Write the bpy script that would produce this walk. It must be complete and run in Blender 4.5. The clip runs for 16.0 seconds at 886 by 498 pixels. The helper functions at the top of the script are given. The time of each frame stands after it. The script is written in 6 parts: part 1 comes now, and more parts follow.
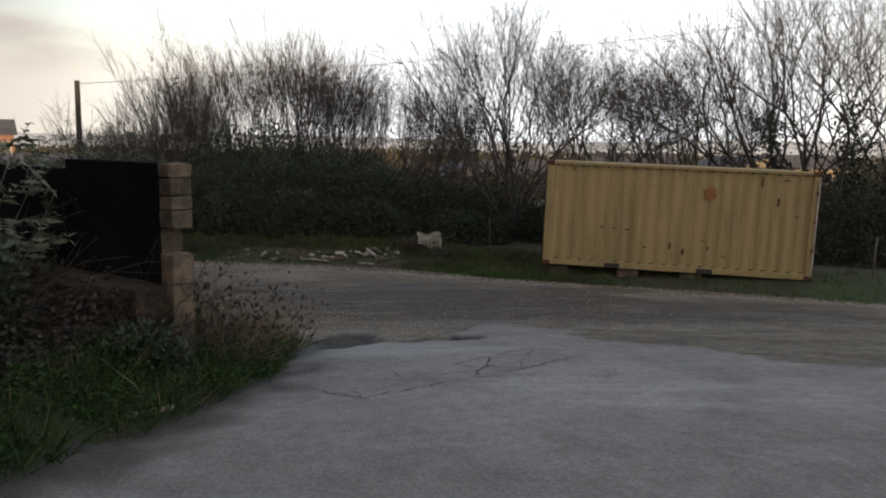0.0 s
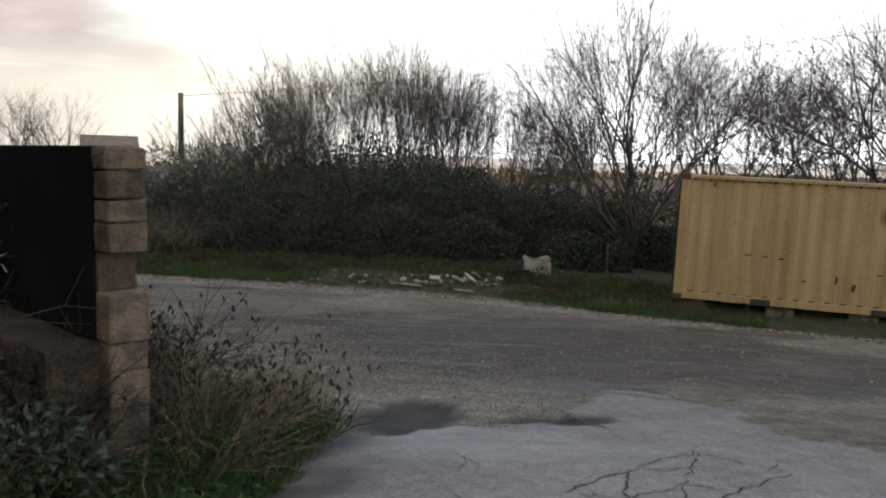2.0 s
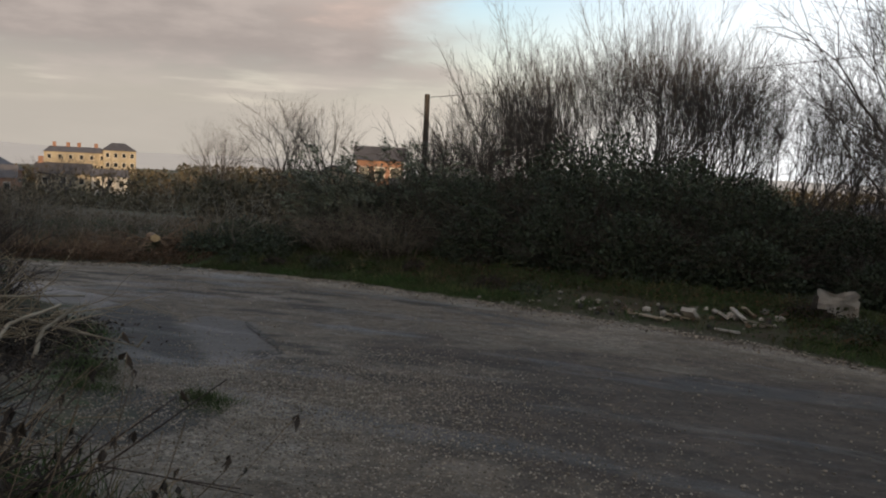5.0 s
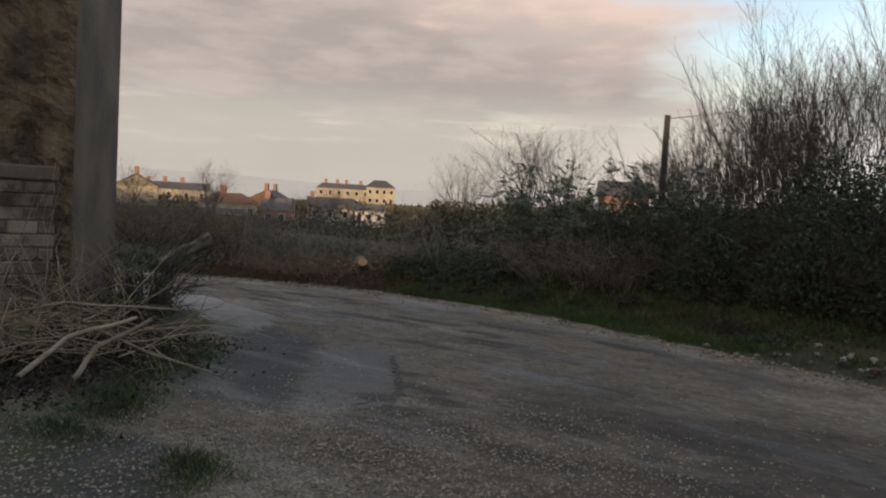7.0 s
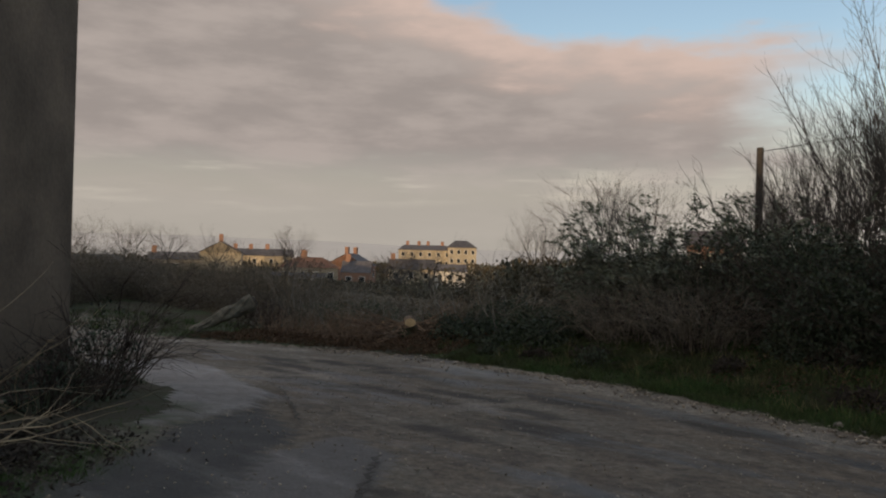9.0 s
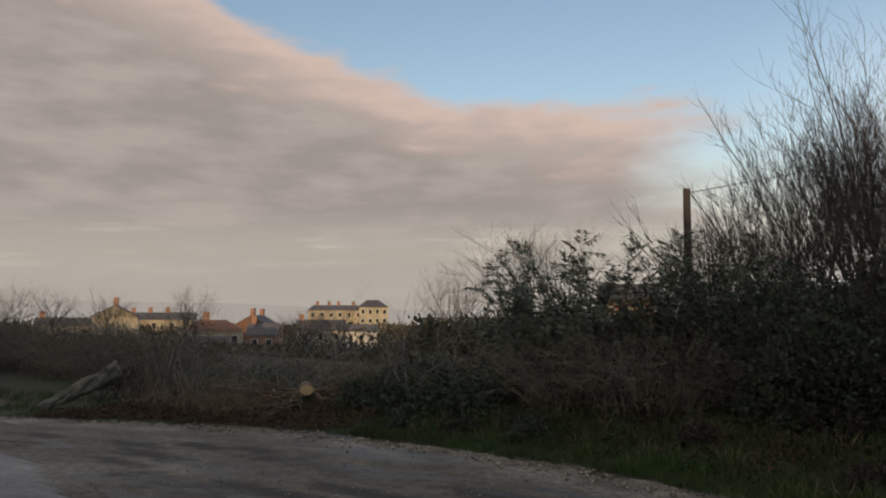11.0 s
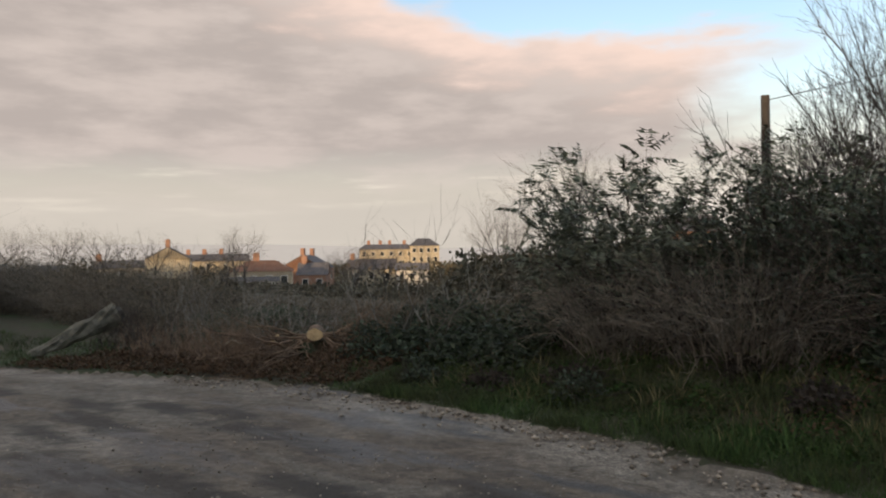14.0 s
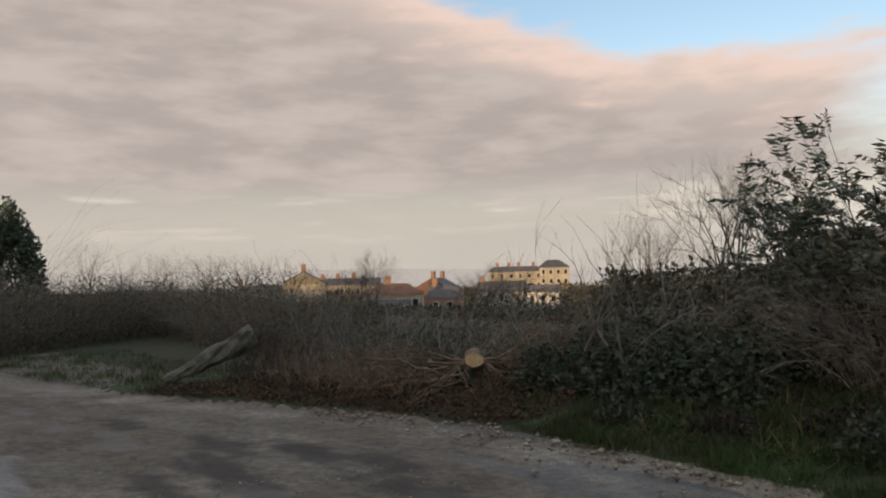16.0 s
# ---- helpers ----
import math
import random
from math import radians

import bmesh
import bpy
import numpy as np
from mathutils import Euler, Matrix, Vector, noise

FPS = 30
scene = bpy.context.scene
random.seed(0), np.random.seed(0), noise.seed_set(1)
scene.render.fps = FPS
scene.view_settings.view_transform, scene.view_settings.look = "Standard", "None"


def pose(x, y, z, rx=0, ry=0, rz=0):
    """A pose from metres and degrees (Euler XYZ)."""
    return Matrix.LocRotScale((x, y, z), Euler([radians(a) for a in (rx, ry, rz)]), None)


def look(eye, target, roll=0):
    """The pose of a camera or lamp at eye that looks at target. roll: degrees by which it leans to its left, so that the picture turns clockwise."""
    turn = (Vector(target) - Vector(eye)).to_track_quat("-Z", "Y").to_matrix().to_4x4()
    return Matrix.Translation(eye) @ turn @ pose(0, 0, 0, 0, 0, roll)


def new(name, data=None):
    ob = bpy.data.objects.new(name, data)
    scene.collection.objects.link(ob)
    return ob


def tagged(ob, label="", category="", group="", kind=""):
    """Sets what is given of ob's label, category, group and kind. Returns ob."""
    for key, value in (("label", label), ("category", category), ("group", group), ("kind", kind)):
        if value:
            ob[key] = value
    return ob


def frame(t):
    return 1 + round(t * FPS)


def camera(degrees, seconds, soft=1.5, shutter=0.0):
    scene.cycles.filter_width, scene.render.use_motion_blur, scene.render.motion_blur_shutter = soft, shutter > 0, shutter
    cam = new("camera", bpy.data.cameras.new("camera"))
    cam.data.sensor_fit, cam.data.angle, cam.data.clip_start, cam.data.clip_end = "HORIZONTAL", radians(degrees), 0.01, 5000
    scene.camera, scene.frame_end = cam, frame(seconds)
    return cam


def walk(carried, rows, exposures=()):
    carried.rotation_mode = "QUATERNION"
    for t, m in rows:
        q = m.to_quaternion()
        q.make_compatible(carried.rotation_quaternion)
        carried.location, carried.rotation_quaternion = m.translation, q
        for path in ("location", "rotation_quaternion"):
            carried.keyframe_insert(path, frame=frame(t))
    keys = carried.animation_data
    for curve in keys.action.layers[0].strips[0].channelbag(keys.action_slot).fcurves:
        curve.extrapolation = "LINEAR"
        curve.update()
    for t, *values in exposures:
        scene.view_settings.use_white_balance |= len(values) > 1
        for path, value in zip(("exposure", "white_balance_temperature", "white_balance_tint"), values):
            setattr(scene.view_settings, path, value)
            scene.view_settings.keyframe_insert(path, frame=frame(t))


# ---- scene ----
cam = camera(58.8, 16.0, 2.0, 0.15)
METRES, EYE, TILT, LEAN, TURN = 16.0, 1.7, 0.0, 0.0, 0.0
PATH = [
    (0, (0.007, -2.981, 2.331), (0.075, -1.0, 2.069), 1.0),
    (0.5, (0.076, -2.356, 2.264), (0.056, -0.378, 1.968), 0.6),
    (1, (0.071, -1.7, 2.184), (-0.08, 0.263, 1.829), 1.5),
    (1.5, (0.13, -1.005, 2.137), (-0.048, 0.967, 1.855), 0.3),
    (2, (0.081, -0.342, 2.111), (-0.128, 1.635, 1.894), 1.4),
    (2.5, (0.094, 0.356, 2.042), (-0.136, 2.333, 1.841), 1.0),
    (3, (0.03, 1.077, 1.941), (-0.312, 3.036, 1.728), 0.8),
    (3.5, (0.093, 1.711, 1.842), (-0.417, 3.634, 1.636), 0.9),
    (3.7, (0.075, 1.962, 1.833), (-0.51, 3.864, 1.632), 1.1),
    (5.8, (-0.304, 4.335, 1.532), (-1.274, 6.075, 1.355), 3.7),
    (6, (-0.374, 4.593, 1.494), (-1.391, 6.307, 1.328), 3.9),
    (6.5, (-0.481, 5.25, 1.388), (-1.691, 6.837, 1.258), 3.1),
    (7, (-0.648, 5.894, 1.305), (-2.018, 7.346, 1.177), 3.3),
    (7.5, (-0.798, 6.536, 1.265), (-2.273, 7.885, 1.195), 2.2),
    (8, (-1.106, 7.139, 1.198), (-2.658, 8.4, 1.18), 2.5),
    (8.2, (-1.234, 7.397, 1.172), (-2.788, 8.655, 1.145), 2.1),
    (10.3, (-3.588, 9.75, 0.953), (-4.982, 11.174, 1.123), 0.8),
    (10.5, (-3.714, 9.936, 0.938), (-5.085, 11.38, 1.126), 0.8),
    (11, (-4.053, 10.3, 0.932), (-5.42, 11.75, 1.102), 0.2),
    (11.5, (-4.318, 10.689, 0.918), (-5.522, 12.283, 1.017), -1.7),
    (12, (-4.547, 11.121, 0.89), (-5.624, 12.806, 0.902), -1.6),
    (12.5, (-4.773, 11.496, 0.87), (-5.745, 13.243, 0.84), -1.0),
    (13, (-5.019, 11.924, 0.852), (-6.108, 13.602, 0.839), -0.6),
    (13.5, (-5.33, 12.263, 0.812), (-6.65, 13.766, 0.793), -0.9),
    (14, (-5.706, 12.578, 0.779), (-7.172, 13.939, 0.793), -0.7),
    (14.5, (-6.189, 12.898, 0.748), (-7.76, 14.135, 0.803), -0.7),
    (15, (-6.705, 13.164, 0.67), (-8.313, 14.352, 0.724), -0.3),
    (15.5, (-7.273, 13.37, 0.647), (-8.916, 14.507, 0.708), -0.4),
    (16, (-7.82, 13.447, 0.604), (-9.483, 14.556, 0.682), -1.4),
]
EXPOSURE = [(0, 0.43), (0.5, 0.58), (1, 0.95), (1.5, 1.08), (2, 0.9), (2.5, 0.65), (3, 0.65), (3.7, 0.4), (6, 0.1), (7, 0.28), (7.5, 0.45), (8.2, 0.15), (10.5, -0.25), (11.2, 0.0), (11.6, 0.35), (12, 0.65), (12.5, 0.85), (13.5, 0.65), (14.5, 0.35), (16, 0.3)]
walk(cam, [(t, look(eye, target, roll)) for t, eye, target, roll in PATH], EXPOSURE)

# ---- world and light ----
SUN_AZ, SUN_EL = 152.0, 5.0      # degrees: where the low sun stands (from +y towards +x), behind the walker
world = bpy.data.worlds.new("world")
scene.world = world
world.use_nodes = True
WN, WL = world.node_tree.nodes, world.node_tree.links


def wnode(kind, **kw):
    n = WN.new(kind)
    for k, v in kw.items():
        if k == "inputs":
            for i, val in v.items():
                n.inputs[i].default_value = val
    return n


def wmath(op, a, b=None, c=None):
    n = WN.new("ShaderNodeMath")
    n.operation = op
    for i, v in enumerate((a, b, c)):
        if v is None:
            continue
        if isinstance(v, (int, float)):
            n.inputs[i].default_value = v
        else:
            WL.new(v, n.inputs[i])
    return n.outputs[0]


def wramp(value, lo, hi):
    n = WN.new("ShaderNodeMapRange")
    n.interpolation_type = "SMOOTHSTEP"
    WL.new(value, n.inputs[0])
    n.inputs[1].default_value, n.inputs[2].default_value = lo, hi
    return n.outputs[0]


def wmix(fac, a, b):
    n = WN.new("ShaderNodeMix")
    n.data_type = "RGBA"
    WL.new(fac, n.inputs[0])
    for i, v in ((6, a), (7, b)):
        if isinstance(v, tuple):
            n.inputs[i].default_value = (*v, 1)
        else:
            WL.new(v, n.inputs[i])
    return n.outputs[2]


def build_world():
    sky = WN.new("ShaderNodeTexSky")
    sky.sky_type = "NISHITA"
    sky.sun_disc = False
    sky.sun_elevation, sky.sun_rotation = radians(SUN_EL), radians(SUN_AZ)
    sky.air_density, sky.dust_density, sky.ozone_density = 1.0, 0.6, 1.0
    tc = WN.new("ShaderNodeTexCoord")
    sep = WN.new("ShaderNodeSeparateXYZ")
    WL.new(tc.outputs["Generated"], sep.inputs[0])
    x, y, z = sep.outputs
    az = wmath("MULTIPLY", wmath("ARCTAN2", wmath("MULTIPLY", x, -1.0), y), 57.2958)   # degrees to the left of +y
    el = wmath("MULTIPLY", wmath("ARCSINE", z), 57.2958)
    # cloud texture: flattened noise, drawn out sideways
    comb = WN.new("ShaderNodeCombineXYZ")
    WL.new(wmath("MULTIPLY", az, 0.045), comb.inputs[0])
    WL.new(wmath("MULTIPLY", el, 0.15), comb.inputs[1])
    big = wnode("ShaderNodeTexNoise", inputs={"Scale": 1.0, "Detail": 6.0, "Roughness": 0.52})
    WL.new(comb.outputs[0], big.inputs["Vector"])
    fine = wnode("ShaderNodeTexNoise", inputs={"Scale": 3.1, "Detail": 5.0, "Roughness": 0.55})
    WL.new(comb.outputs[0], fine.inputs["Vector"])
    wide = WN.new("ShaderNodeCombineXYZ")
    WL.new(wmath("MULTIPLY", az, 0.09), wide.inputs[0])
    WL.new(wmath("MULTIPLY", el, 0.75), wide.inputs[1])
    slow = wnode("ShaderNodeTexNoise", inputs={"Scale": 1.0, "Detail": 4.0, "Roughness": 0.5})
    WL.new(wide.outputs[0], slow.inputs["Vector"])
    wob = wmath("SUBTRACT", big.outputs[0], 0.5)
    wob2 = wmath("SUBTRACT", fine.outputs[0], 0.5)
    # the cloud bank's upper edge climbs to the left, its lower edge lies some degrees above the land
    over = wmath("SUBTRACT", az, 42.0)
    top = wmath("ADD", wmath("MULTIPLY_ADD", wmath("MAXIMUM", over, 0.0), 0.36, 16.2), wmath("MULTIPLY", wmath("MINIMUM", over, 0.0), 0.07))
    top = wmath("ADD", top, wmath("ADD", wmath("MULTIPLY", wob, 7.0), wmath("MULTIPLY", wob2, 3.0)))
    depth = wmath("SUBTRACT", top, el)
    m_top = wramp(depth, 0.0, 1.6)
    elw = wmath("ADD", el, wmath("MULTIPLY", wob2, 3.5))
    m_bot = wramp(elw, 3.0, 8.0)
    azw = wmath("ADD", az, wmath("ADD", wmath("MULTIPLY", wob, 22.0), wmath("MULTIPLY", wob2, 10.0)))
    m_end = wmath("MULTIPLY", wramp(azw, 19.0, 30.0), wramp(wmath("MULTIPLY", azw, -1.0), -230.0, -170.0))
    mask = wmath("MULTIPLY", wmath("MULTIPLY", m_top, wmath("MULTIPLY_ADD", m_bot, 0.8, 0.2)), m_end)
    # pink where the low sun grazes the bank's upper edge, grey-mauve in its body
    body = wmix(wramp(fine.outputs[0], 0.35, 0.7), CLOUD_BODY, CLOUD_LIGHT)
    edge = wmath("SUBTRACT", 1.0, wramp(wmath("ADD", depth, wmath("MULTIPLY", wob2, 9.0)), 0.5, 6.5))
    cloud = wmix(wmath("MULTIPLY", edge, 0.85), body, CLOUD_PINK)
    # pale haze near the horizon, warm on the land side
    haze = wmath("SUBTRACT", 1.0, wramp(el, 3.0, 14.0))
    gain = wnode("ShaderNodeMix")
    gain.data_type, gain.blend_type = "RGBA", "MULTIPLY"
    gain.inputs[0].default_value = 1.0
    WL.new(sky.outputs[0], gain.inputs[6])
    gain.inputs[7].default_value = (*SKY_GAIN, 1)
    hazecol = wmix(wramp(az, 5.0, 45.0), HAZE_RIGHT, HAZE_LEFT)
    clear = wmix(haze, gain.outputs[2], hazecol)
    # the bright veil of thin cloud ahead
    veil = wmath("MULTIPLY", wramp(wmath("MULTIPLY", wmath("ABSOLUTE", wmath("ADD", az, 10.0)), -1.0), -36.0, -8.0), wramp(wmath("MULTIPLY", elw, -1.0), -23.0, -10.0))
    clear = wmix(wmath("MULTIPLY", veil, 0.85), clear, VEIL)
    # sunlit breaks under the bank, and pale wisps on its blue side
    streak = wmath("MULTIPLY", wmath("MULTIPLY", wramp(slow.outputs[0], 0.52, 0.68), wramp(elw, 2.6, 4.2)), wramp(wmath("MULTIPLY", elw, -1.0), -7.0, -5.0))
    cloud = wmix(wmath("MULTIPLY", streak, 0.75), cloud, CLOUD_STREAK)
    out = wmix(mask, clear, cloud)
    # a thin high sheet overhead, out of view, added to neutralise the blue skylight
    high = wramp(wmath("MULTIPLY_ADD", wob, 26.0, el), 30.0, 50.0)
    out = wmix(wmath("MULTIPLY", high, 0.85), out, UNSEEN_CLOUD)
    bg = WN["Background"]
    WL.new(out, bg.inputs[0])
    bg.inputs[1].default_value = 0.15


CLOUD_BODY, CLOUD_LIGHT, CLOUD_PINK = (2.45, 2.12, 1.95), (3.2, 2.75, 2.5), (5.0, 3.8, 3.25)
CLOUD_STREAK, UNSEEN_CLOUD = (5.2, 4.6, 3.9), (2.85, 2.95, 3.05)
HAZE_RIGHT, HAZE_LEFT = (6.4, 5.8, 5.0), (3.3, 3.0, 2.6)
VEIL, SKY_GAIN = (7.4, 7.6, 7.9), (1.5, 1.5, 1.7)
build_world()
sun = new("sun", bpy.data.lights.new("sun", "SUN"))
sun.data.energy, sun.data.angle, sun.data.color = 2.9, radians(0.6), (1.0, 0.7, 0.4)
sun.matrix_world = look((0, 0, 60), (-math.sin(radians(SUN_AZ)) * 10, -math.cos(radians(SUN_AZ)) * 10, 60 - 10 * math.tan(radians(SUN_EL))))

# ---- materials ----
R = random.Random(7)
NR = np.random.default_rng(11)


def mat(name, base, rough=0.85, var=0.35, scale=6.0, fine=60.0, bump=0.3, second=None, metal=0.0, island=0.0, objvar=0.0, dist=0.02, fac=(0.35, 0.65), spec=0.25, drawn=None):
    """A surface with colour that varies at two scales and a fine relief."""
    m = bpy.data.materials.new(name)
    m.use_nodes = True
    N, L = m.node_tree.nodes, m.node_tree.links
    b = N["Principled BSDF"]
    b.inputs["Roughness"].default_value, b.inputs["Metallic"].default_value, b.inputs["Specular IOR Level"].default_value = rough, metal, spec
    tc = N.new("ShaderNodeNewGeometry")
    def noise_at(s, d):
        n = N.new("ShaderNodeTexNoise")
        n.inputs["Scale"].default_value, n.inputs["Detail"].default_value = s, d
        if drawn and s == scale:
            mp = N.new("ShaderNodeMapping")
            mp.inputs["Scale"].default_value = drawn
            L.new(tc.outputs["Position"], mp.inputs[0])
            L.new(mp.outputs[0], n.inputs["Vector"])
        else:
            L.new(tc.outputs["Position"], n.inputs["Vector"])
        return n.outputs[0]
    a, f = noise_at(scale, 5), noise_at(fine, 3)
    second = second or tuple(c * (1 - var) for c in base)
    r = N.new("ShaderNodeMapRange")
    r.inputs[1].default_value, r.inputs[2].default_value = fac
    L.new(a, r.inputs[0])
    mix = N.new("ShaderNodeMix")
    mix.data_type = "RGBA"
    L.new(r.outputs[0], mix.inputs[0])
    mix.inputs[6].default_value, mix.inputs[7].default_value = (*base, 1), (*second, 1)
    col = mix.outputs[2]
    def scaled(col, src, lo, hi):
        q = N.new("ShaderNodeMapRange")
        q.inputs[3].default_value, q.inputs[4].default_value = lo, hi
        L.new(src, q.inputs[0])
        h = N.new("ShaderNodeMix")
        h.data_type, h.blend_type = "RGBA", "MULTIPLY"
        h.inputs[0].default_value = 1
        L.new(col, h.inputs[6])
        L.new(q.outputs[0], h.inputs[7])
        return h.outputs[2]
    col = scaled(col, f, 0.7, 1.3)
    if island:
        col = scaled(col, tc.outputs["Random Per Island"], 1 - island, 1 + island)
    if objvar:
        oi = N.new("ShaderNodeObjectInfo")
        col = scaled(col, oi.outputs["Random"], 1 - objvar, 1 + objvar)
    L.new(col, b.inputs["Base Color"])
    if bump:
        bp = N.new("ShaderNodeBump")
        bp.inputs["Strength"].default_value, bp.inputs["Distance"].default_value = bump, dist
        L.new(f, bp.inputs["Height"])
        L.new(bp.outputs[0], b.inputs["Normal"])
    return m


M_BARK = mat("bark", (0.055, 0.047, 0.042), second=(0.085, 0.075, 0.065), scale=3, fine=40)
M_TWIG = mat("twig", (0.12, 0.105, 0.094), second=(0.07, 0.062, 0.056), bump=0, island=0.3)
M_CANE = mat("bramble_cane", (0.075, 0.055, 0.045), second=(0.045, 0.036, 0.03), bump=0, island=0.35)
M_DRY = mat("dry_stem", (0.27, 0.2, 0.13), second=(0.13, 0.095, 0.065), bump=0, island=0.35)
M_DEAD = mat("dead_leaf", (0.07, 0.055, 0.045), second=(0.035, 0.03, 0.025), bump=0, island=0.4)
M_LEAF = mat("leaf_dark", (0.066, 0.09, 0.054), second=(0.042, 0.053, 0.036), rough=0.5, bump=0, island=0.5, spec=0.3)
# lush green, darker than grass_blade: the corner's shade is put into it
M_LUSH_SHADE = mat("lush_leaf_shade", (0.03, 0.068, 0.015), second=(0.035, 0.048, 0.016), rough=0.7, bump=0, island=0.45, scale=2.0, spec=0.15)
# dark brown rubble for the plinth
M_DARKRUBBLE = mat("dark_rubble", (0.075, 0.05, 0.036), second=(0.03, 0.023, 0.018), scale=5, fine=30, bump=1.0, objvar=0.35, dist=0.05)
M_BUDD = mat("leaf_grey_green", (0.18, 0.195, 0.14), second=(0.1, 0.115, 0.082), rough=0.6, bump=0, island=0.4)
M_GRASS = mat("grass_blade", (0.055, 0.1, 0.03), second=(0.06, 0.066, 0.03), bump=0, island=0.45, scale=0.8)
M_STRAW = mat("straw_blade", (0.2, 0.17, 0.09), second=(0.12, 0.11, 0.05), bump=0, island=0.4, scale=1.2)
M_HEDGESTEM = mat("hedge_stem", (0.25, 0.215, 0.17), second=(0.13, 0.112, 0.09), bump=0, island=0.4)
M_HEDGEGREEN = mat("green_hedge_leaf", (0.14, 0.155, 0.1), second=(0.08, 0.09, 0.06), bump=0, island=0.4)
M_HEDGE = mat("brown_hedge_leaf", (0.22, 0.18, 0.13), second=(0.13, 0.11, 0.08), bump=0, island=0.4)
M_DOCK = mat("withered_dock", (0.13, 0.075, 0.045), second=(0.07, 0.05, 0.032), bump=0, island=0.4)
M_SOIL = mat("soil", (0.06, 0.045, 0.03), second=(0.035, 0.045, 0.02), scale=1.3, bump=0.8)
M_STONE = mat("stone", (0.2, 0.18, 0.155), second=(0.11, 0.1, 0.088), scale=9, objvar=0.35, island=0.35)
M_YELLOW = mat("container_paint", (0.37, 0.275, 0.135), second=(0.25, 0.19, 0.095), rough=0.5, scale=4.5, fine=25, bump=0.05, drawn=(1, 1, 0.12), fac=(0.42, 0.72))
M_RUST = mat("rust", (0.13, 0.065, 0.035), second=(0.07, 0.04, 0.03), scale=8)
M_DARKSTEEL = mat("dark_steel", (0.05, 0.045, 0.04), rough=0.6)
M_BLOCK = mat("block", (0.2, 0.145, 0.1), second=(0.08, 0.064, 0.052), scale=9, fine=50, bump=0.9, objvar=0.4)
M_BLACKWALL = mat("black_wall", (0.008, 0.008, 0.009), second=(0.014, 0.013, 0.013), rough=0.95, scale=2, spec=0.05)
M_CONC = mat("concrete", (0.185, 0.142, 0.105), second=(0.1, 0.078, 0.058), scale=0.9, fine=18, bump=0.3)
M_RUBBLE = mat("rubble_stone", (0.21, 0.15, 0.09), second=(0.07, 0.052, 0.038), scale=2.4, fine=14, bump=1.0, dist=0.08)
M_BRICKPALE = mat("pale_brick", (0.26, 0.21, 0.16), second=(0.11, 0.085, 0.065), scale=5.5, objvar=0.35, bump=0.9, fac=(0.42, 0.6))
M_WOODCUT = mat("cut_wood", (0.62, 0.45, 0.25), second=(0.5, 0.34, 0.18), scale=14)
M_WOODGREY = mat("weathered_wood", (0.19, 0.175, 0.14), second=(0.08, 0.075, 0.058), scale=5, bump=0.6)
M_PLANK = mat("pale_plank", (0.34, 0.29, 0.22), second=(0.2, 0.165, 0.12), scale=6, objvar=0.3)
M_WHITE = mat("white_sheet", (0.5, 0.46, 0.41), second=(0.28, 0.255, 0.22), scale=4)
M_RENDER = mat("render_wall", (0.5, 0.43, 0.32), var=0.25, scale=0.3, objvar=0.2)
M_REDBRICK = mat("red_brick", (0.35, 0.2, 0.14), var=0.2, scale=0.5)
M_SLATE = mat("slate", (0.13, 0.12, 0.125), var=0.25, scale=0.8, objvar=0.25)
M_GLASSDARK = mat("window_glass", (0.03, 0.035, 0.04), rough=0.15, bump=0)


# ---- mesh helpers ----
def mesh(name, V, F, material, parent=None, label="", smooth=False):
    me = bpy.data.meshes.new(name)
    V = np.asarray(V, dtype=np.float32).reshape(-1, 3)
    if isinstance(F, np.ndarray):
        k = F.shape[1]
        me.vertices.add(len(V))
        me.vertices.foreach_set("co", V.ravel())
        me.loops.add(F.size)
        me.loops.foreach_set("vertex_index", F.astype(np.int32).ravel())
        me.polygons.add(len(F))
        me.polygons.foreach_set("loop_start", np.arange(0, F.size, k, dtype=np.int32))
        me.update(calc_edges=True)
        me.validate()
    else:
        me.from_pydata([tuple(v) for v in V], [], F)
        me.update()
    if smooth:
        me.polygons.foreach_set("use_smooth", np.ones(len(me.polygons), dtype=bool))
    for m in material if isinstance(material, (list, tuple)) else (material,):
        me.materials.append(m)
    ob = new(name, me)
    ob.parent = parent
    if label:
        ob["label"] = label
    return ob


def bm_done(name, bm, material, parent=None, label="", smooth=False):
    me = bpy.data.meshes.new(name)
    bmesh.ops.recalc_face_normals(bm, faces=bm.faces)
    bm.to_mesh(me)
    bm.free()
    for m in material if isinstance(material, (list, tuple)) else (material,):
        me.materials.append(m)
    if smooth:
        me.polygons.foreach_set("use_smooth", np.ones(len(me.polygons), dtype=bool))
    ob = new(name, me)
    ob.parent = parent
    if label:
        ob["label"] = label
    return ob


def box(name, size, m, material, parent=None, bevel=0.01, jitter=0.0, label=""):
    bm = bmesh.new()
    bmesh.ops.create_cube(bm, size=1, matrix=m @ Matrix.Diagonal((*size, 1)))
    if bevel:
        bmesh.ops.bevel(bm, geom=bm.edges[:], offset=bevel, segments=1, affect="EDGES")
    if jitter:
        for v in bm.verts:
            v.co += Vector([R.uniform(-jitter, jitter) for _ in range(3)])
    return bm_done(name, bm, material, parent, label)


def empty(name, x, y, z, label, category, rz=0, group="", kind=""):
    e = new(name)
    e.matrix_world = pose(x, y, z, 0, 0, rz)
    return tagged(e, label, category, group, kind)


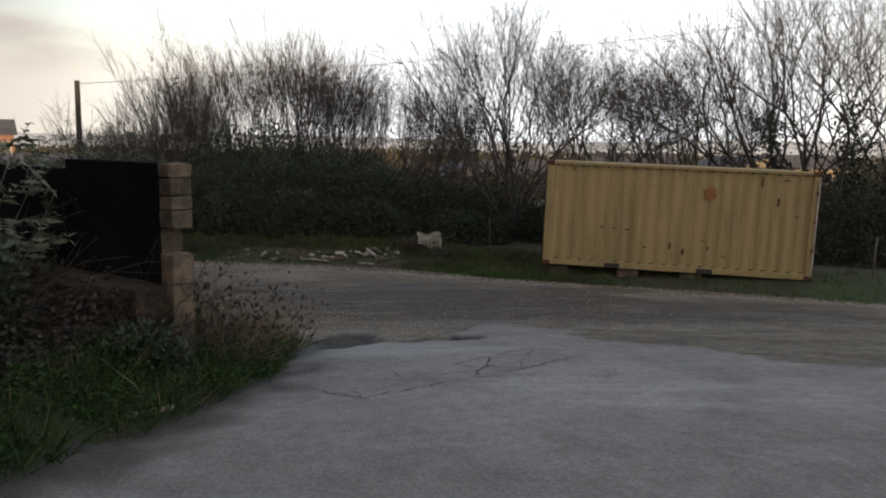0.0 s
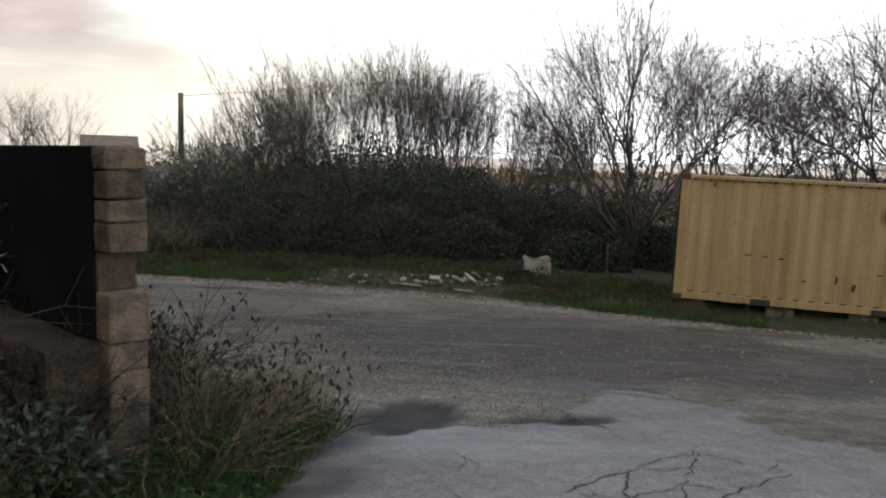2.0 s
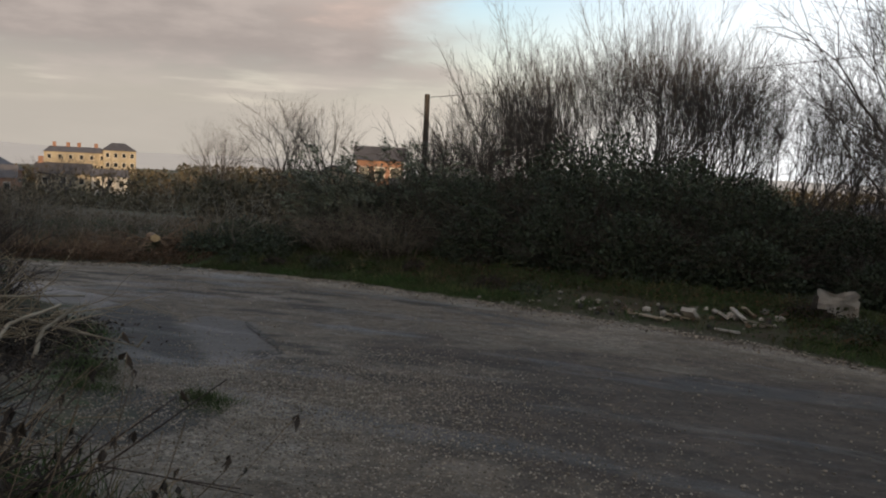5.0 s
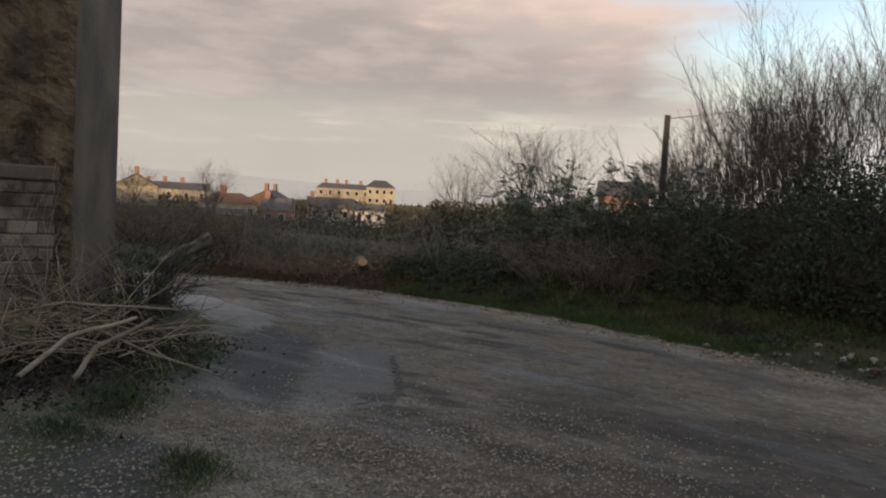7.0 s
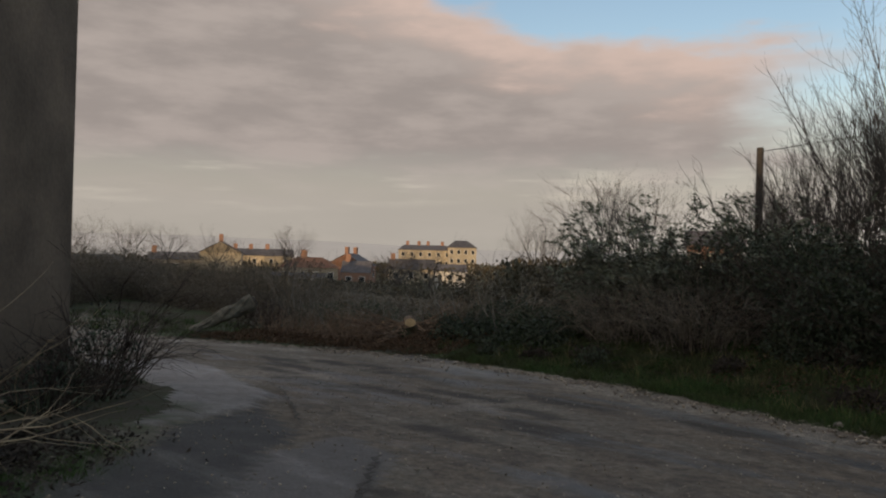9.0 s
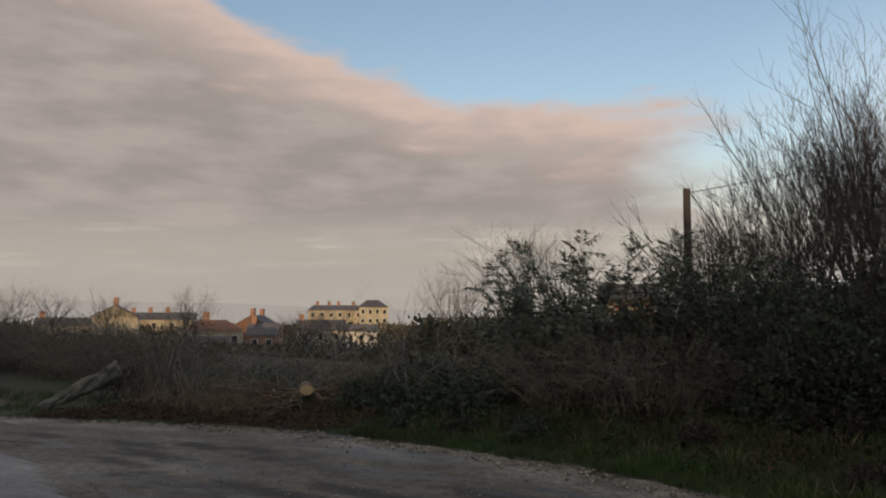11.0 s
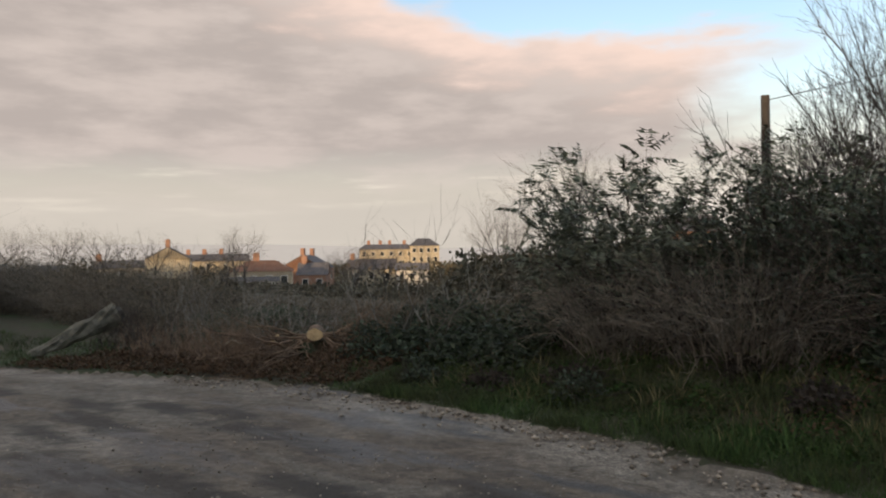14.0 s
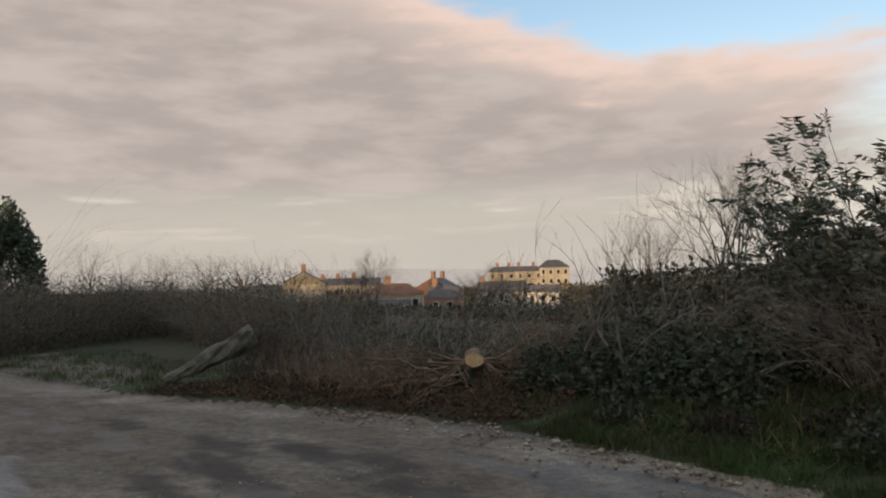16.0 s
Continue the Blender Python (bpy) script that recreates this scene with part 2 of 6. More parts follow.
def prisms(seg, sides=3):
    """Tapered sticks: rows of x0 y0 z0 x1 y1 z1 r0 r1."""
    S = np.asarray(seg, dtype=np.float64).reshape(-1, 8)
    a, b = S[:, 0:3], S[:, 3:6]
    d = b - a
    d /= np.linalg.norm(d, axis=1, keepdims=True) + 1e-9
    ref = np.where(np.abs(d[:, 2:3]) > 0.9, np.array([[1.0, 0, 0]]), np.array([[0, 0, 1.0]]))
    u = np.cross(d, ref)
    u /= np.linalg.norm(u, axis=1, keepdims=True) + 1e-9
    w = np.cross(d, u)
    ang = [2 * math.pi * k / sides for k in range(sides)]
    ring = [np.stack([p + r * (math.cos(t) * u + math.sin(t) * w) for t in ang], 1) for p, r in ((a, S[:, 6:7]), (b, S[:, 7:8]))]
    # a stick that starts where another ends grows out of its last ring
    n = len(S)
    ka, kb = np.round(a, 4).tolist(), np.round(b, 4).tolist()
    at, first, own = {}, np.zeros(n, int), []
    for i in range(n):
        k = tuple(ka[i])
        if k not in at:
            at[k] = n + len(own)
            own.append(i)
        first[i] = at[k]
        at[tuple(kb[i])] = i
    V = np.concatenate([ring[1], ring[0][own]]).reshape(-1, 3)
    f, l = first[:, None] * sides, np.arange(n)[:, None] * sides
    F = np.concatenate([np.concatenate([f + k, f + (k + 1) % sides, l + (k + 1) % sides, l + k], 1) for k in range(sides)])
    return V, F


def leaves(P, D, size, width=0.4, curl=0.25):
    """Leaf blades, each a folded pair of triangles, at P along D."""
    n = len(P)
    D = D / (np.linalg.norm(D, axis=1, keepdims=True) + 1e-9)
    s = np.cross(D, NR.normal(size=(n, 3)))
    s /= np.linalg.norm(s, axis=1, keepdims=True) + 1e-9
    up = np.cross(s, D)
    L = np.reshape(size, (-1, 1)) * NR.uniform(0.6, 1.3, (n, 1))
    mid = P + D * L * 0.45
    V = np.stack([P, mid + s * L * width * 0.5 + up * L * 0.08, P + D * L - up * L * curl, mid - s * L * width * 0.5 + up * L * 0.08], 1).reshape(-1, 3)
    return V, np.arange(n)[:, None] * 4 + np.array([[0, 1, 2, 3]])


def unit(v):
    return v / (np.linalg.norm(v) + 1e-9)


def grow(segs, tips, p, d, length, r, depth, spread=0.5, up=0.2, kids=4, steps=4, wob=0.12, rend=0.35):
    """A branch that bends, and gives off branches of its own."""
    q, step = np.array(p, float), length / steps
    pts = [q]
    for i in range(steps):
        d = unit(d + NR.normal(size=3) * wob + np.array([0, 0, up * 0.25]))
        n = q + d * step
        ra, rb = r * (1 - (1 - rend) * i / steps), r * (1 - (1 - rend) * (i + 1) / steps)
        segs.append((*q, *n, ra, rb))
        q = n
        pts.append(q)
    if depth == 0:
        tips.append((*q, *d))
        return
    for k in range(kids):
        f = NR.uniform(0.3, 1.0) if k else 1.0
        o = pts[min(int(f * steps) + 1, steps)]
        nd = unit(d + NR.normal(size=3) * spread + np.array([0, 0, up]))
        grow(segs, tips, o, nd, length * NR.uniform(0.5, 0.75), max(r * rend * NR.uniform(0.7, 1.0), 0.0028), depth - 1, spread, up, kids, max(steps - 1, 2), wob, rend)


# ---- lie of the land ----
def smooth01(t):
    t = np.clip(t, 0, 1)
    return t * t * (3 - 2 * t)


VERGE = [(-60, 14.0), (-30, 15.0), (-25.5, 16.0), (-22.0, 16.8), (-19.5, 17.7), (-17.3, 18.4), (-15.3, 18.8), (-12.4, 18.7), (-10.4, 18.5), (-9.2, 18.4), (-7.8, 18.0), (-6, 17.7), (-4, 17.3), (-2.8, 17.15), (-1, 16.8),
         (0.7, 15.9), (1.7, 15.1), (3.2, 14.5), (4.7, 14.0), (6.4, 13.4), (9.2, 12.2), (14, 10.5), (40, 3)]


def verge_y(x):
    return np.interp(x, [p[0] for p in VERGE], [p[1] for p in VERGE])


def land(x, y):
    """Height of the ground at a place."""
    x, y = np.asarray(x, float), np.asarray(y, float)
    a, b = np.clip(x, -10, 9), np.clip(y, -4, 19)
    z = 0.816 + 0.037 * a - 0.0966 * b - 0.0022 * a * a - 0.00333 * a * b - 0.00214 * b * b + 0.000125 * b ** 3
    z = z + 0.15 * np.clip(-4 - y, 0, 130)                          # unseen hill behind, raised to block the low sun
    z = z - 0.035 * np.clip(-10 - x, 0, 17)
    v = y - verge_y(x)
    z = z + (0.08 + 0.34 * smooth01((x + 20) / 5)) * smooth01((v - 0.3) / 2.6)                        # the bank beyond the verge
    z = z - 9.0 * smooth01((v - 14) / 110) - 0.3 * smooth01((v - 6) / 6)
    z = z + 0.25 * smooth01((-1.3 - x) / 1.2) * smooth01((5.5 - y) / 3) * smooth01((y + 6) / 5)
    return z


def lz(x, y):
    return float(land(x, y))

# ---- ground and road ----
def ground_material(name, kind):
    m = bpy.data.materials.new(name)
    m.use_nodes = True
    N, L = m.node_tree.nodes, m.node_tree.links
    b = N["Principled BSDF"]
    g = N.new("ShaderNodeNewGeometry")
    def tex(s, d=4, rough=0.5, kind="ShaderNodeTexNoise"):
        n = N.new(kind)
        n.inputs["Scale"].default_value = s
        if kind == "ShaderNodeTexNoise":
            n.inputs["Detail"].default_value, n.inputs["Roughness"].default_value = d, rough
        L.new(g.outputs["Position"], n.inputs["Vector"])
        return n.outputs[0]
    def ramp(v, lo, hi, a=0.0, c=1.0):
        n = N.new("ShaderNodeMapRange")
        n.interpolation_type = "SMOOTHSTEP"
        L.new(v, n.inputs[0])
        for i, q in enumerate((lo, hi, a, c)):
            n.inputs[i + 1].default_value = q
        return n.outputs[0]
    def mix(f, a, c, mode="MIX"):
        n = N.new("ShaderNodeMix")
        n.data_type, n.blend_type = "RGBA", mode
        for i, v in ((0, f), (6, a), (7, c)):
            if isinstance(v, tuple):
                n.inputs[i].default_value = (*v, 1)
            elif isinstance(v, float):
                n.inputs[i].default_value = v
            else:
                L.new(v, n.inputs[i])
        return n.outputs[2]
    def math2(op, a, c):
        n = N.new("ShaderNodeMath")
        n.operation = op
        for i, v in ((0, a), (1, c)):
            if isinstance(v, float):
                n.inputs[i].default_value = v
            else:
                L.new(v, n.inputs[i])
        return n.outputs[0]
    def attr(n):
        a = N.new("ShaderNodeAttribute")
        a.attribute_name = n
        return a.outputs["Fac"]
    big, mid, fine = tex(0.35, 5, 0.6), tex(2.2, 5, 0.6), tex(45, 3, 0.7)
    stretch = N.new("ShaderNodeMapping")
    stretch.inputs["Scale"].default_value, stretch.inputs["Rotation"].default_value = (0.35, 1.3, 1.0), (0, 0, radians(12))
    L.new(g.outputs["Position"], stretch.inputs[0])
    tracks = N.new("ShaderNodeTexNoise")
    tracks.inputs["Scale"].default_value, tracks.inputs["Detail"].default_value, tracks.inputs["Roughness"].default_value = 0.8, 6, 0.62
    L.new(stretch.outputs[0], tracks.inputs["Vector"])
    peb = tex(38, kind="ShaderNodeTexVoronoi")
    if kind == "road":
        gravel = mix(ramp(mid, 0.35, 0.65), (0.168, 0.134, 0.1), (0.105, 0.083, 0.062))
        gravel = mix(ramp(big, 0.5, 0.62), gravel, (0.235, 0.2, 0.16))
        wetgrey = mix(ramp(mid, 0.4, 0.6), (0.14, 0.122, 0.098), (0.22, 0.192, 0.155))
        gravel = mix(math2("MULTIPLY", ramp(tracks.outputs[0], 0.5, 0.6), 0.7), gravel, wetgrey)
        gravel = mix(math2("MULTIPLY", ramp(tracks.outputs[0], 0.36, 0.45, 1.0, 0.0), 0.85), gravel, (0.06, 0.054, 0.05))
        pale = mix(ramp(fine, 0.45, 0.62), (0.2, 0.172, 0.14), (0.36, 0.315, 0.26))
        gravel = mix(attr("chips"), gravel, pale)
        speck = ramp(peb, 0.10, 0.16, 1.0, 0.0)
        speck = math2("MULTIPLY", speck, ramp(tex(16, 2), 0.5, 0.62))
        gravel = mix(speck, gravel, (0.5, 0.475, 0.44))
        gravel = mix(attr("brown"), gravel, mix(ramp(mid, 0.35, 0.65), (0.088, 0.067, 0.052), (0.05, 0.039, 0.031)))
        tar = mix(ramp(mid, 0.3, 0.7), (0.262, 0.238, 0.225), (0.2, 0.181, 0.17))
        tar = mix(ramp(big, 0.45, 0.65), tar, (0.305, 0.276, 0.262))
        grit = ramp(tex(9, 4, 0.75), 0.3, 0.72, 0.55, 1.5)
        gravel = mix(0.8, gravel, grit, "MULTIPLY")
        tar = mix(0.35, tar, grit, "MULTIPLY")
        patch = mix(ramp(mid, 0.3, 0.7), (0.055, 0.052, 0.05), (0.085, 0.079, 0.074))
        col = mix(attr("tar"), gravel, tar)
        col = mix(attr("patch"), col, patch)
        col = mix(attr("mud_dark"), col, mix(ramp(mid, 0.35, 0.65), (0.028, 0.024, 0.021), (0.055, 0.046, 0.038)))
        moss = mix(ramp(mid, 0.35, 0.65), (0.05, 0.075, 0.025), (0.09, 0.08, 0.05))
        col = mix(attr("moss"), col, moss)
        col = mix(1.0, col, ramp(fine, 0.2, 0.8, 0.72, 1.28), "MULTIPLY")
        rough = math2("SUBTRACT", 0.88, math2("MULTIPLY", ramp(tracks.outputs[0], 0.36, 0.5, 1.0, 0.0), 0.42))
        L.new(rough, b.inputs["Roughness"])
    else:
        col = mix(ramp(mid, 0.3, 0.7), (0.045, 0.05, 0.022), (0.06, 0.045, 0.03))
        col = mix(ramp(big, 0.45, 0.7), col, (0.05, 0.075, 0.025))
        far = mix(ramp(tex(0.02, 4), 0.4, 0.6), (0.06, 0.075, 0.035), (0.09, 0.075, 0.05))
        col = mix(attr("far"), col, far)
        b.inputs["Roughness"].default_value = 0.95
    L.new(col, b.inputs["Base Color"])
    bp = N.new("ShaderNodeBump")
    bp.inputs["Strength"].default_value, bp.inputs["Distance"].default_value = 0.6, 0.02
    h = math2("ADD", fine, math2("MULTIPLY", peb, 0.6)) if kind == "road" else fine
    L.new(h, bp.inputs["Height"])
    L.new(bp.outputs[0], b.inputs["Normal"])
    return m


def axis(lo, hi, fine_lo, fine_hi, step, grow_by=1.25):
    a = list(np.arange(fine_lo, fine_hi + step / 2, step))
    s, v = step, fine_hi
    while v < hi:
        s *= grow_by
        v += s
        a.append(min(v, hi))
    s, v = step, fine_lo
    while v > lo:
        s *= grow_by
        v -= s
        a.insert(0, max(v, lo))
    return np.array(a)


def noise2(x, y, s, seed=0):
    return np.array([noise.noise((a * s + seed, b * s - seed, seed * 0.37)) for a, b in zip(np.ravel(x), np.ravel(y))]).reshape(np.shape(x))


def inside(x, y, poly):
    r = np.zeros(np.shape(x), bool)
    n = len(poly)
    for i in range(n):
        (x1, y1), (x2, y2) = poly[i], poly[i - 1]
        c = ((y1 > y) != (y2 > y)) & (x < (x2 - x1) * (y - y1) / (y2 - y1 + 1e-12) + x1)
        r ^= c
    return r


NEAR_GRASS = [(-1.9, -8), (-1.85, 0.6), (-1.6, 1.5), (-1.33, 2.6), (-1.15, 3.4), (-1.15, 4.4), (-1.35, 5.2), (-1.8, 5.7), (-2.6, 5.9), (-4.2, 6.0), (-6.2, 6.8), (-7.0, 7.8), (-7.3, 8.9), (-8.1, 9.7), (-9.0, 10.5), (-10.4, 11.7), (-12.0, 12.3), (-14, 12.5), (-22, 12.6), (-60, 12.0), (-60, -8)]
APRON = [(12, -8), (12, 1.0), (5.5, 2.7), (3.9, 3.35), (3.3, 3.7), (2.9, 4.5), (1.85, 5.2), (1.75, 6.05), (1.2, 6.7), (0.85, 6.7), (0.5, 5.7), (0.1, 5.1), (-0.5, 4.9), (-1.15, 4.3), (-1.15, 3.4), (-1.35, 2.6), (-1.6, 1.5), (-1.9, 0.6), (-1.9, -8)]
PATCHES = [[(-10.4, 12.7), (-9.2, 11.2), (-8.2, 10.5), (-6.8, 9.1), (-5.9, 8.8), (-5.4, 9.0), (-5.4, 9.3), (-7.6, 11.25), (-8.6, 12.1)],
           [(-6.6, 7.5), (-5.2, 7.75), (-4.8, 8.05), (-4.35, 8.0), (-3.75, 7.6), (-3.6, 6.9), (-4.1, 6.4), (-6.0, 6.6)]]
SLAB = [(-7.67, 11.3), (-8.3, 12.5), (-7.3, 12.3), (-5.1, 10.1), (-5.35, 9.3)]
POTHOLES = [(-0.72, 5.45, 0.36, 0.6, 0.06), (0.35, 5.35, 0.38, 0.16, 0.035)]


def build_ground():
    xs = axis(-1400, 900, -27, 12, 0.12)
    ys = axis(-130, 2200, -5, 20, 0.12)
    X, Y = np.meshgrid(xs, ys)
    Z = land(X, Y)
    nearb = (X > -26) & (X < 14) & (Y > -6) & (Y < 22)
    n1 = np.zeros_like(X)
    n2 = np.zeros_like(X)
    n1[nearb] = noise2(X[nearb], Y[nearb], 0.8, 3)
    n2[nearb] = noise2(X[nearb], Y[nearb], 3.1, 5)
    on_road = (Y < verge_y(X) + 0.25 * n1 + 0.15 * n2) & ~inside(X + 0.12 * n2, Y + 0.12 * n1, NEAR_GRASS) & (X > -34) & (X < 13.5) & (Y > -5.2)
    on_road |= inside(X + 0.3 * n2, Y + 0.3 * n1, [(-23.5, 15.2), (-25, 16.9), (-27.7, 17.9), (-31, 17.5), (-34, 17), (-34, 14.2), (-26, 14.4)])
    tar = inside(X + 0.10 * n2, Y + 0.10 * n1, APRON)
    tar |= inside(X + 0.15 * n2, Y + 0.15 * n1, [(-9.2, 10.9), (-10.3, 12.6), (-11.3, 13.2), (-14, 13.9), (-16.5, 14.3), (-16.5, 12.4), (-12, 11.6)])
    pat = np.zeros(X.shape, bool)
    for p in PATCHES:
        pat |= inside(X + 0.14 * n2, Y + 0.2 * n1, p)
    slab = inside(X + 0.06 * n2, Y + 0.06 * n1, SLAB)
    chips = np.clip(1 - np.abs(Y - verge_y(X) + 0.55) / 0.75, 0, 1) * (0.6 + 1.6 * n1 + 0.8 * n2)
    chips += np.clip(1 - np.hypot((X + 0.6) / 1.9, (Y - 6.0) / 1.5), 0, 1) * (1.0 + 2.2 * n1 + 1.2 * n2)
    chips += np.clip(1 - np.hypot((X + 3.6) / 1.7, (Y - 8.0) / 2.2), 0, 1) * (0.9 + 2.0 * n2 + 1.5 * n1)
    mud_dark = np.zeros_like(X)
    for px, py, rx, ry, dp in POTHOLES:
        d = np.hypot((X - px) / rx, (Y - py) / ry) + 0.35 * n2
        Z -= dp * smooth01(1.35 - d) * on_road
        mud_dark = np.maximum(mud_dark, smooth01((1.25 - d) / 0.35))
    for px, py, rx, ry in ((-5.6, 11.0, 0.3, 0.2), (-5.15, 10.75, 0.25, 0.15), (-8.0, 13.5, 0.6, 0.2), (-4.2, 10.9, 0.5, 0.2), (-6.3, 11.5, 0.3, 0.12), (-5.5, 10.3, 0.15, 0.25), (-3.6, 9.9, 0.4, 0.2), (-9.0, 16.5, 0.9, 0.25), (-12.6, 16.6, 1.2, 0.25), (-6.7, 16.6, 0.8, 0.25), (-14.5, 15.6, 1.4, 0.25), (-11, 15.0, 1.2, 0.2), (-12.2, 14.6, 1.3, 0.3), (-10.2, 15.7, 0.9, 0.22), (-7.6, 14.6, 0.8, 0.3), (-8.6, 15.4, 0.7, 0.2), (-3.4, 11.6, 0.7, 0.2), (-2.2, 10.4, 0.5, 0.18), (-4.6, 9.6, 0.3, 0.2), (-4.9, 10.15, 0.22, 0.3), (-16.2, 16.1, 0.8, 0.22), (-15.0, 16.6, 0.8, 0.24), (-14.1, 16.95, 0.6, 0.2), (-18.6, 15.6, 0.9, 0.2), (-14.3, 15.0, 0.8, 0.18), (-11.8, 16.5, 0.6, 0.2)):
        mud_dark = np.maximum(mud_dark, 0.8 * smooth01((1.3 - np.hypot((X - px) / rx, (Y - py) / ry) - 0.8 * n2) / 0.7))
    mud_dark = np.maximum(mud_dark, np.clip(1 - np.hypot((X + 1.25) / 0.5, (Y - 5.1) / 0.7), 0, 1))
    # darker band on the tarmac along its grass edge
    for k in range(6):
        (ax, ay), (bx, by) = NEAR_GRASS[k], NEAR_GRASS[k + 1]
        t = np.clip(((X - ax) * (bx - ax) + (Y - ay) * (by - ay)) / ((bx - ax) ** 2 + (by - ay) ** 2), 0, 1)
        d = np.hypot(X - ax - t * (bx - ax), Y - ay - t * (by - ay))
        mud_dark = np.maximum(mud_dark, 0.85 * smooth01((0.55 - d + 0.3 * n2 + 0.15 * n1) / 0.5))
    Z += np.where(on_road, np.where(tar, 0.0, -0.035 + 0.02 * n1 + 0.012 * n2), 0.03 * n2)
    moss = np.zeros_like(X)
    for (ax, ay), (bx, by) in (((-4.3, 6.9), (-5.4, 7.5)), ((-5.4, 7.5), (-6.2, 8.5)), ((-6.2, 8.5), (-7.3, 9.4)), ((-7.3, 9.4), (-8.9, 10.5)), ((-8.9, 10.5), (-10.4, 11.7))):
        t = np.clip(((X - ax) * (bx - ax) + (Y - ay) * (by - ay)) / ((bx - ax) ** 2 + (by - ay) ** 2), 0, 1)
        d = np.hypot(X - ax - t * (bx - ax), Y - ay - t * (by - ay))
        moss = np.maximum(moss, np.clip(1.0 - d / 0.55, 0, 1) * (0.7 + 1.4 * n2))
    brown = 0.9 * smooth01((1.1 - np.hypot((X - 0.6) / 6.5, (Y - 10.4 + 0.2 * X) / 4.0) + 0.5 * n1 + 0.3 * n2) / 0.5)
    far = np.where(np.hypot(X, Y - 15) > 45, 1.0, 0.0)
    V = np.stack([X, Y, Z], -1).reshape(-1, 3)
    h, w = X.shape
    i = np.arange(h * w).reshape(h, w)
    F = np.stack([i[:-1, :-1], i[:-1, 1:], i[1:, 1:], i[1:, :-1]], -1).reshape(-1, 4)
    rf = on_road.ravel()[F].sum(1) >= 2
    for name, sel, kind, names in (("road", rf, "road", {"tar": tar | slab, "patch": (pat | slab) * np.where(slab, 0.55, 1.0), "chips": np.clip(chips, 0, 1), "mud_dark": mud_dark, "brown": brown, "moss": np.clip(moss, 0, 1)}), ("ground", ~rf, "ground", {"far": far})):
        used = np.unique(F[sel])
        remap = np.full(h * w, -1)
        remap[used] = np.arange(len(used))
        ob = mesh(name, V[used], remap[F[sel]], ground_material(name, kind), smooth=True)
        for n, v in names.items():
            a = ob.data.attributes.new(n, "FLOAT", "POINT")
            a.data.foreach_set("value", np.asarray(v, np.float32).ravel()[used])
        tagged(ob, {"road": "worn grey tarmac and loose gravel yard road with potholes", "ground": "sloping ground of soil and winter grass"}[name], name, kind="structure")


build_ground()


